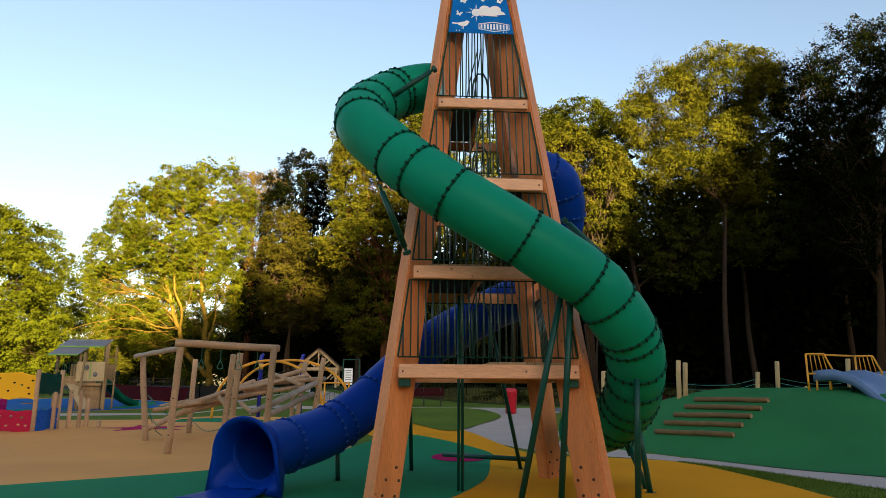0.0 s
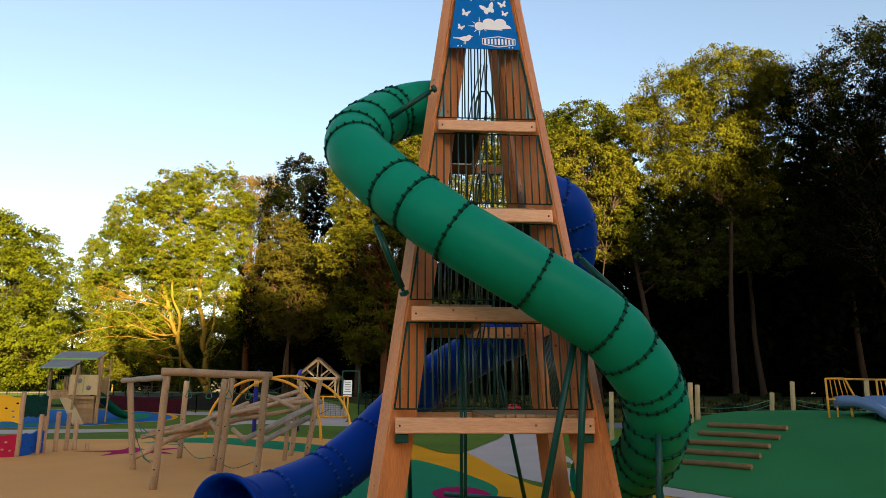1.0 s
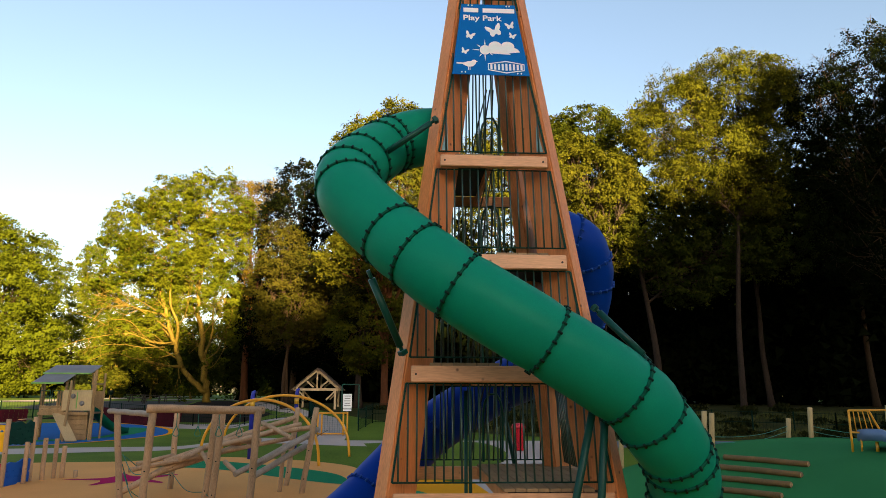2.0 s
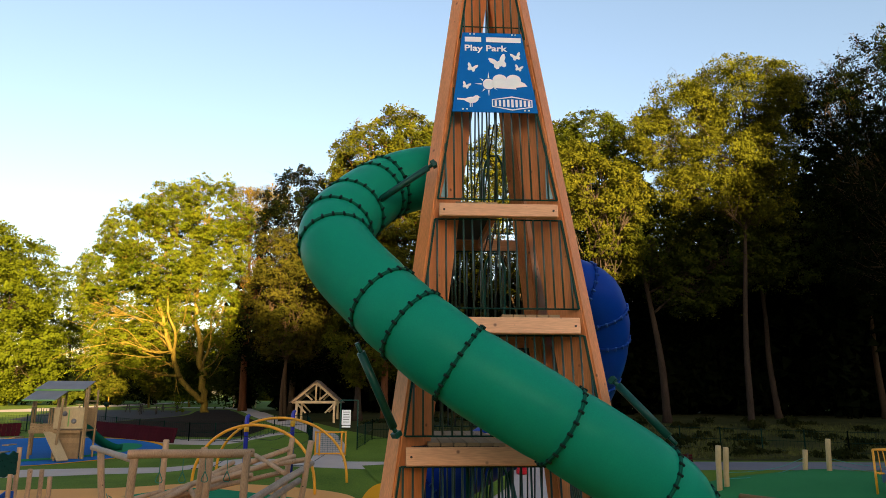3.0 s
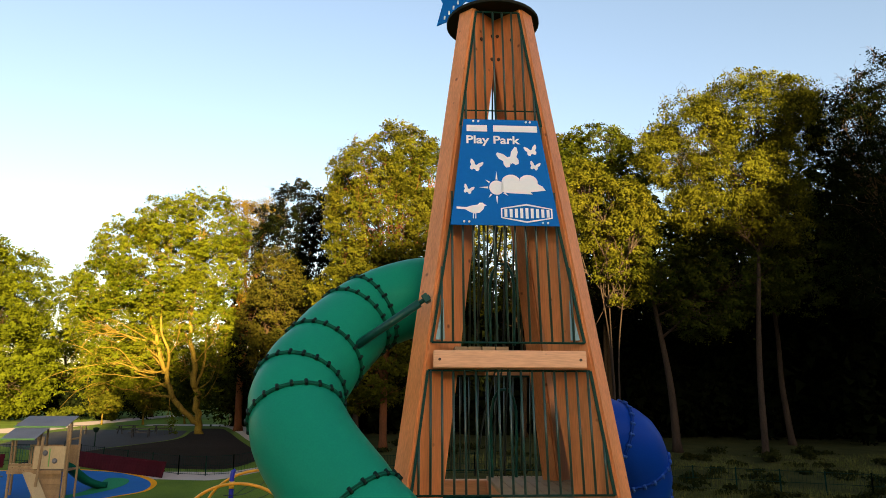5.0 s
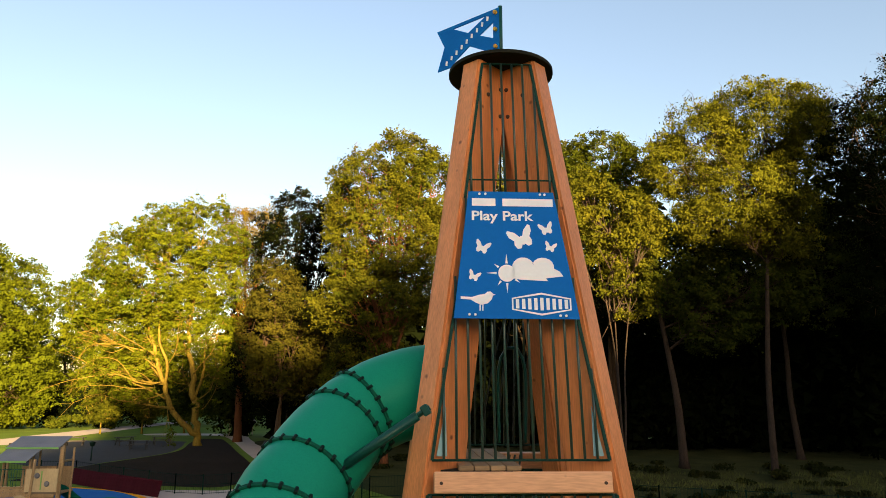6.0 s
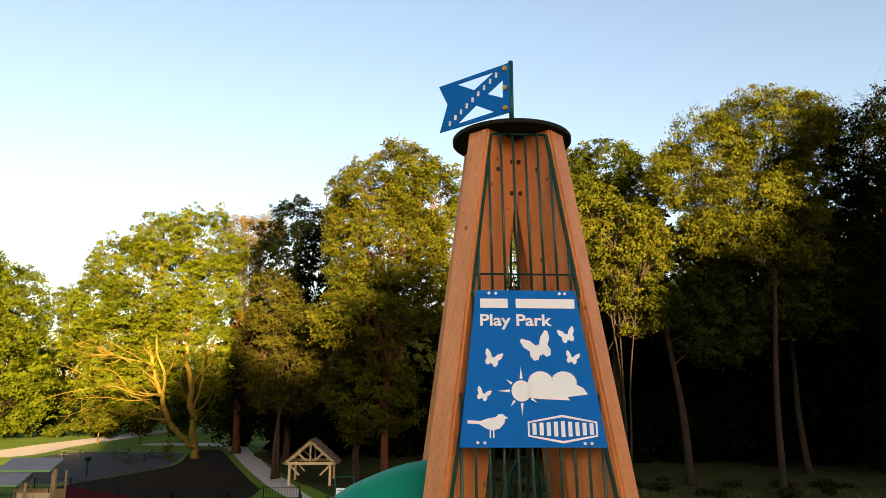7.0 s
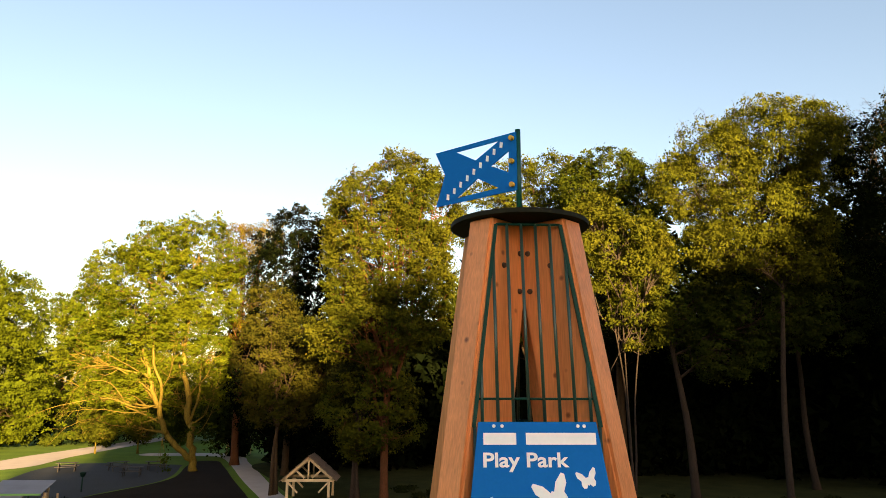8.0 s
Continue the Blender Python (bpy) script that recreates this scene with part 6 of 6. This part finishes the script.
def mound_slide():
    s = thing("wide_slide", "wide grey-blue slide over the mound with yellow guard rails", "slide", at=on_ground(10.6, 6.8))
    u = Vector((0.35, -0.94, 0)).normalized()
    side = Vector((0.94, 0.35, 0)).normalized()
    top = Vector((11.0, 7.5, 1.75))
    bm = bmesh.new()
    prof = [(-0.62, 0.26), (-0.56, 0.26), (-0.5, 0.03), (0, 0), (0.5, 0.03), (0.56, 0.26), (0.62, 0.26), (0.6, -0.02), (-0.6, -0.02)]
    for shift in (0.0, 1.28):
        down = [(-0.3, 0.1), (0.0, 0.14), (0.35, 0.14), (0.85, -0.02), (1.1, -0.18), (1.6, -0.6), (2.4, -1.15), (3.2, -1.55), (3.9, -1.72), (4.5, -1.78)]
        rows = [[bm.verts.new(top + side * (shift + a) + u * d + Vector((0, 0, z + w))) for a, w in prof] for d, z in down]
        for a, b in zip(rows, rows[1:]):
            for i in range(len(prof)):
                bm.faces.new((a[i], a[(i + 1) % len(prof)], b[(i + 1) % len(prof)], b[i])).smooth = i not in (0, 5, 7)
        bm.faces.new(rows[0]), bm.faces.new(rows[-1][::-1])
    bmesh.ops.recalc_face_normals(bm, faces=bm.faces[:])
    part("chute", bm, GREY_BLUE, s)
    for a, d in ((-0.45, 0.1), (0.55, 0.1), (1.75, 0.1), (-0.45, 0.75), (1.75, 0.75)):
        p = top + side * a + u * d
        rod("leg", (p.x, p.y, ground_z(p.x, p.y) - 0.05), p + Vector((0, 0, 0.1 - 0.1 * d)), 0.04, YELLOW_STEEL if d < 0.5 else BOLT, s, 8)
    for a in (-0.75, 1.3):
        # side panel: a slanted rounded loop with five bars, on one leg
        rail = new("guard_rail")
        rail.parent = s
        foot = top + side * a + u * -0.35
        low, high, out = foot + Vector((0, 0, 0.3)), foot + Vector((0, 0, 0.84)), side * 0.5 + u * 0.42
        wire("loop", [high + Vector((0, 0, -0.02)), high + out * 0.05, high + out * 0.35, high + out * 0.66, high + out * 0.74 + Vector((0, 0, -0.06)), low.lerp(high, 0.5) + out * 0.87, low + out * 1.0 + Vector((0, 0, 0.06)), low + out * 0.94, low + out * 0.5, low + out * 0.06, low + Vector((0, 0, 0.06)), low.lerp(high, 0.5), high + Vector((0, 0, -0.03))], 0.026, YELLOW_STEEL, rail, 8, 0.04)
        rod("leg", foot + Vector((0, 0, -0.5)), high, 0.028, YELLOW_STEEL, rail, 8)
        rod("leg", foot + out * 0.3 + Vector((0, 0, -0.4)), low + out * 0.35, 0.024, YELLOW_STEEL, rail, 8)
        for k in range(1, 5):
            rod("bar", low + out * (0.2 * k), high + out * (0.16 * k), 0.013, YELLOW_STEEL, rail, 6)
    rod("cross_rail", top + side * -0.75 + u * -0.35 + Vector((0, 0, 0.84)), top + side * 1.65 + u * -0.35 + Vector((0, 0, 0.84)), 0.026, YELLOW_STEEL, s, 8)


mound_slide()


# ---- undergrowth, wood behind and the unseen tree belt added to shade the park ----
def leaf_mass(name, boxes, leaf, mat, label, category, seed, kind="stuff"):
    """Leaves of shrubs and far woods: many small faces in uneven lumps. Each box: x, y, z of the middle, radii, number."""
    rng = np.random.default_rng(seed)
    tris = []
    for x, y, z, rx, ry, rz, n in boxes:
        lumps = max(3, n // 90)
        c = rng.normal(size=(lumps, 3))
        c /= np.linalg.norm(c, axis=1)[:, None]
        c *= rng.uniform(0.2, 0.85, lumps)[:, None]
        own = rng.integers(0, lumps, n)
        d = rng.normal(size=(n, 3))
        d /= np.linalg.norm(d, axis=1)[:, None]
        p = (c[own] + d * rng.uniform(0.1, 0.42, n)[:, None]) * (rx, ry, rz) + (x, y, z)
        nr = rng.normal(size=(n, 3)) + (0, -0.3, 0.5)
        nr /= np.linalg.norm(nr, axis=1)[:, None]
        t = rng.normal(size=(n, 3))
        t -= nr * (t * nr).sum(1)[:, None]
        t /= np.linalg.norm(t, axis=1)[:, None]
        b = np.cross(nr, t)
        s = leaf * rng.uniform(0.6, 1.4, n)[:, None]
        tris.append(np.stack([p - t * s * 0.55 - b * s * 0.3, p + t * s * 0.65, p - t * s * 0.3 + b * s * 0.55], 1))
    q = np.concatenate(tris)
    return tagged(arrays(name, q.reshape(-1, 3), np.arange(len(q) * 3).reshape(-1, 3), mat), label, category, kind=kind)


rng = np.random.default_rng(5)
wood = []
for x in np.arange(-13, 62, 3.2):
    for y, h in ((62, 15), (70, 20)):
        xx, yy = x + rng.uniform(-1, 1), y - 0.25 * max(0, x) + rng.uniform(-2, 2)
        hh = h * rng.uniform(0.85, 1.1) * (1.3 if x > 22 else 1.0)
        wood.append((xx, yy, 2.2 + hh * 0.44, 3.6, 2.6, hh * 0.6, 1500))
        wood.append((xx, yy + 1, 5.6, 3.2, 1.8, 4.2, 1000))
for x, y, top in ((31, 50, 25), (35, 47, 26), (40, 48, 27), (45, 45, 27)):
    wood.append((x, y, 2 + top * 0.5, 4.2, 3.0, top * 0.5, 2400))
for x in np.arange(16, 48, 3.5):
    wood.append((x, 60 - 0.2 * x, 6.9, 3.4, 2.2, 6.4, 1300))
for x in np.arange(-4, 60, 3.0):
    wood.append((x, 66 - 0.25 * max(0, x), 3.2, 2.6, 1.4, 3.0, 420))
for x in np.arange(-21.5, -13, 2.2):
    wood.append((x, 73.5 + rng.uniform(-1, 1), 9.5, 2.2, 1.6, 8.0, 750))
# the wood's deep shade is carried by these near-black leaves
leaf_mass("woodland", wood, 0.85, LEAF_DEEP_SHADE, "dense woodland behind the play area, leaves coloured near black for deep shade", "woodland", 21)
low = []
for x in np.arange(-3, 46, 1.2):
    y = 45 - 0.22 * max(0, x) + rng.uniform(-4.5, 3.5)
    low.append((x, y, ground_z(x, y) + 0.15, rng.uniform(0.9, 2.2), 1.2, rng.uniform(0.25, 0.7), 260))
for x in np.arange(4, 44, 0.55):
    y = 32 - 0.12 * x + rng.uniform(-4.5, 5)
    low.append((x, y, ground_z(x, y) + 0.1, rng.uniform(0.7, 2.0), 0.9, rng.uniform(0.2, 0.55), 150))
leaf_mass("undergrowth", low, 0.2, LEAF_BUSH, "low tangled undergrowth at the edge of the wood", "undergrowth", 22)
hedge = []
for x in np.arange(-75, -38, 2.4):
    y = 86 + rng.uniform(-3, 3)
    hedge.append((x, y, ground_z(x, y) + 1.0, 1.8, 1.6, rng.uniform(0.8, 1.6), 500))
back = []
# a row of near-black leaves added in place of the shade below the maple
under = [(x, 91 + rng.uniform(-2, 2), 4.6, 2.6, 1.6, rng.uniform(2.8, 3.8), 900) for x in np.arange(-74, -37, 2.4)]
leaf_mass("shrubs", under, 0.34, LEAF_DIMMED, "dark leaf row standing in for the shade under the maple", "shrub", 31)
for x in np.arange(-46, -14, 2.4):
    y = 98 + rng.uniform(-4, 4)
    back.append((x, y, ground_z(x, y) + 3.6, 3.2, 2.6, rng.uniform(3, 5.5), 1300))
leaf_mass("shrubs", back, 0.34, LEAF_SHADE, "shaded shrubs behind the young trees", "shrub", 29)
thicket = []
for x in np.arange(-27, -6, 2.2):
    y = 73 + rng.uniform(-3, 3)
    thicket.append((x, y, ground_z(x, y) + 4.4, 2.4, 1.8, rng.uniform(4.0, 6.5), 1000))
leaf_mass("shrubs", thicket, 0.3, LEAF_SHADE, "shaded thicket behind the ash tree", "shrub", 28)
leaf_mass("shrubs", hedge, 0.34, LEAF_BEECH, "sunlit shrubs along the far path", "shrub", 23)
far = []
for x in np.arange(-170, -10, 7):
    y = 150 + rng.uniform(-10, 10)
    far.append((x, y, 7, 7, 5, rng.uniform(6, 11), 800))
    far.append((x, y - 8, 4.5, 6, 3, 4.5, 700))
leaf_mass("woodland", far, 1.0, LEAF_OAK, "far line of trees beyond the park", "woodland", 24)
# unseen trees added behind the camera, in the sun's way, to cast the long shadow
side_way = Vector((ground_sun.y, -ground_sun.x, 0))
belt = []
for u in np.arange(-160, 150, 8.0):
    # heights set by where the shade should end on the trees ahead
    h = float(np.interp(u, (-160, -22, -14, -8, -3, 1, 6, 10, 20, 27, 34, 38, 41, 44, 150), (27, 28.5, 30, 31.3, 32.5, 33.5, 38.3, 39.3, 37.5, 39.5, 41, 43, 51, 54, 55))) * rng.uniform(0.97, 1.03)
    c = ground_sun * (-150 + rng.uniform(-4, 4)) + side_way * u
    belt.append((c.x, c.y, h * 0.47, 8.0, 5.0, h * 0.50, 2200))
    c = ground_sun * -140 + side_way * (u + 4)
    belt.append((c.x, c.y, h * 0.42, 7.0, 4.0, h * 0.46, 2000))
leaf_mass("woodland", belt, 4.0, LEAF_DEEP_SHADE, "tall unseen belt of trees added on the sunset side to shade the park", "woodland", 26)
# unseen leaf masses added beside and behind the camera to block low sky light
around = []
for u in np.arange(-62, 64, 7.0):
    around.append((u, -46 + rng.uniform(-3, 3), 7.5, 5.0, 3.5, 7.0, 700))
for v in np.arange(-40, 30, 6.5):
    around.append((48 + rng.uniform(-3, 3), v, 9.0, 4.0, 4.8, 8.5, 800))
leaf_mass("woodland", around, 1.9, LEAF_SHADE, "unseen leafy masses added round the play area to cut low sky light", "woodland", 27)
# rough grass and weeds along the edge of the wood
n = 26000
gx, gy = rng.uniform(1, 36, n), 25.4 + 15 * rng.random(n) ** 1.4
patch = np.array([noise.noise(Vector((a * 0.35, b * 0.35, 4.0))) for a, b in zip(gx, gy)])
keep = (patch > -0.12) & (gy > 25.2 + np.maximum(0, 8 - gx) * 0.7)
gx, gy, patch = gx[keep], gy[keep], patch[keep]
n = len(gx)
foot = np.stack([gx, gy, [ground_z(a, b) for a, b in zip(gx, gy)]], 1)
turn = rng.uniform(0, 6.28, n)
wide = np.stack([np.cos(turn), np.sin(turn), np.zeros(n)], 1) * 0.018
tip = foot + np.stack([rng.normal(0, 0.12, n), rng.normal(0, 0.12, n), rng.uniform(0.15, 0.45, n) * (0.7 + patch)], 1)
blades = np.stack([foot - wide, foot + wide, tip], 1)
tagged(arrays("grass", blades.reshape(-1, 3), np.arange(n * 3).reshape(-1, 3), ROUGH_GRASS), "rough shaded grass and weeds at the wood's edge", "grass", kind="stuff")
# blades of grass on the strip between the rubber surface and the path
n = 9000
gy = rng.uniform(-3.2, 4.5, n)
left = np.interp(gy, (-4, -1.2, 0.2, 2.3, 3.5, 4.75), (5.5, 5.2, 5.3, 5.33, 5.3, 5.0))
right = np.interp(gy, (-2.6, -0.7, 0.5, 1.8, 3.25, 4.75), (7.4, 6.8, 6.5, 6.2, 5.8, 5.1))
gx = left + (right - left) * rng.uniform(-0.03, 1.03, n)
foot = np.stack([gx, gy, np.full(n, -0.085)], 1)
turn = rng.uniform(0, 6.28, n)
wide = np.stack([np.cos(turn), np.sin(turn), np.zeros(n)], 1) * 0.006
tip = foot + np.stack([rng.normal(0, 0.02, n), rng.normal(0, 0.02, n), rng.uniform(0.025, 0.07, n)], 1)
blades = np.stack([foot - wide, foot + wide, tip], 1)
tagged(arrays("grass", blades.reshape(-1, 3), np.arange(n * 3).reshape(-1, 3), GRASS), "short green mown grass beside the path", "grass", kind="stuff")
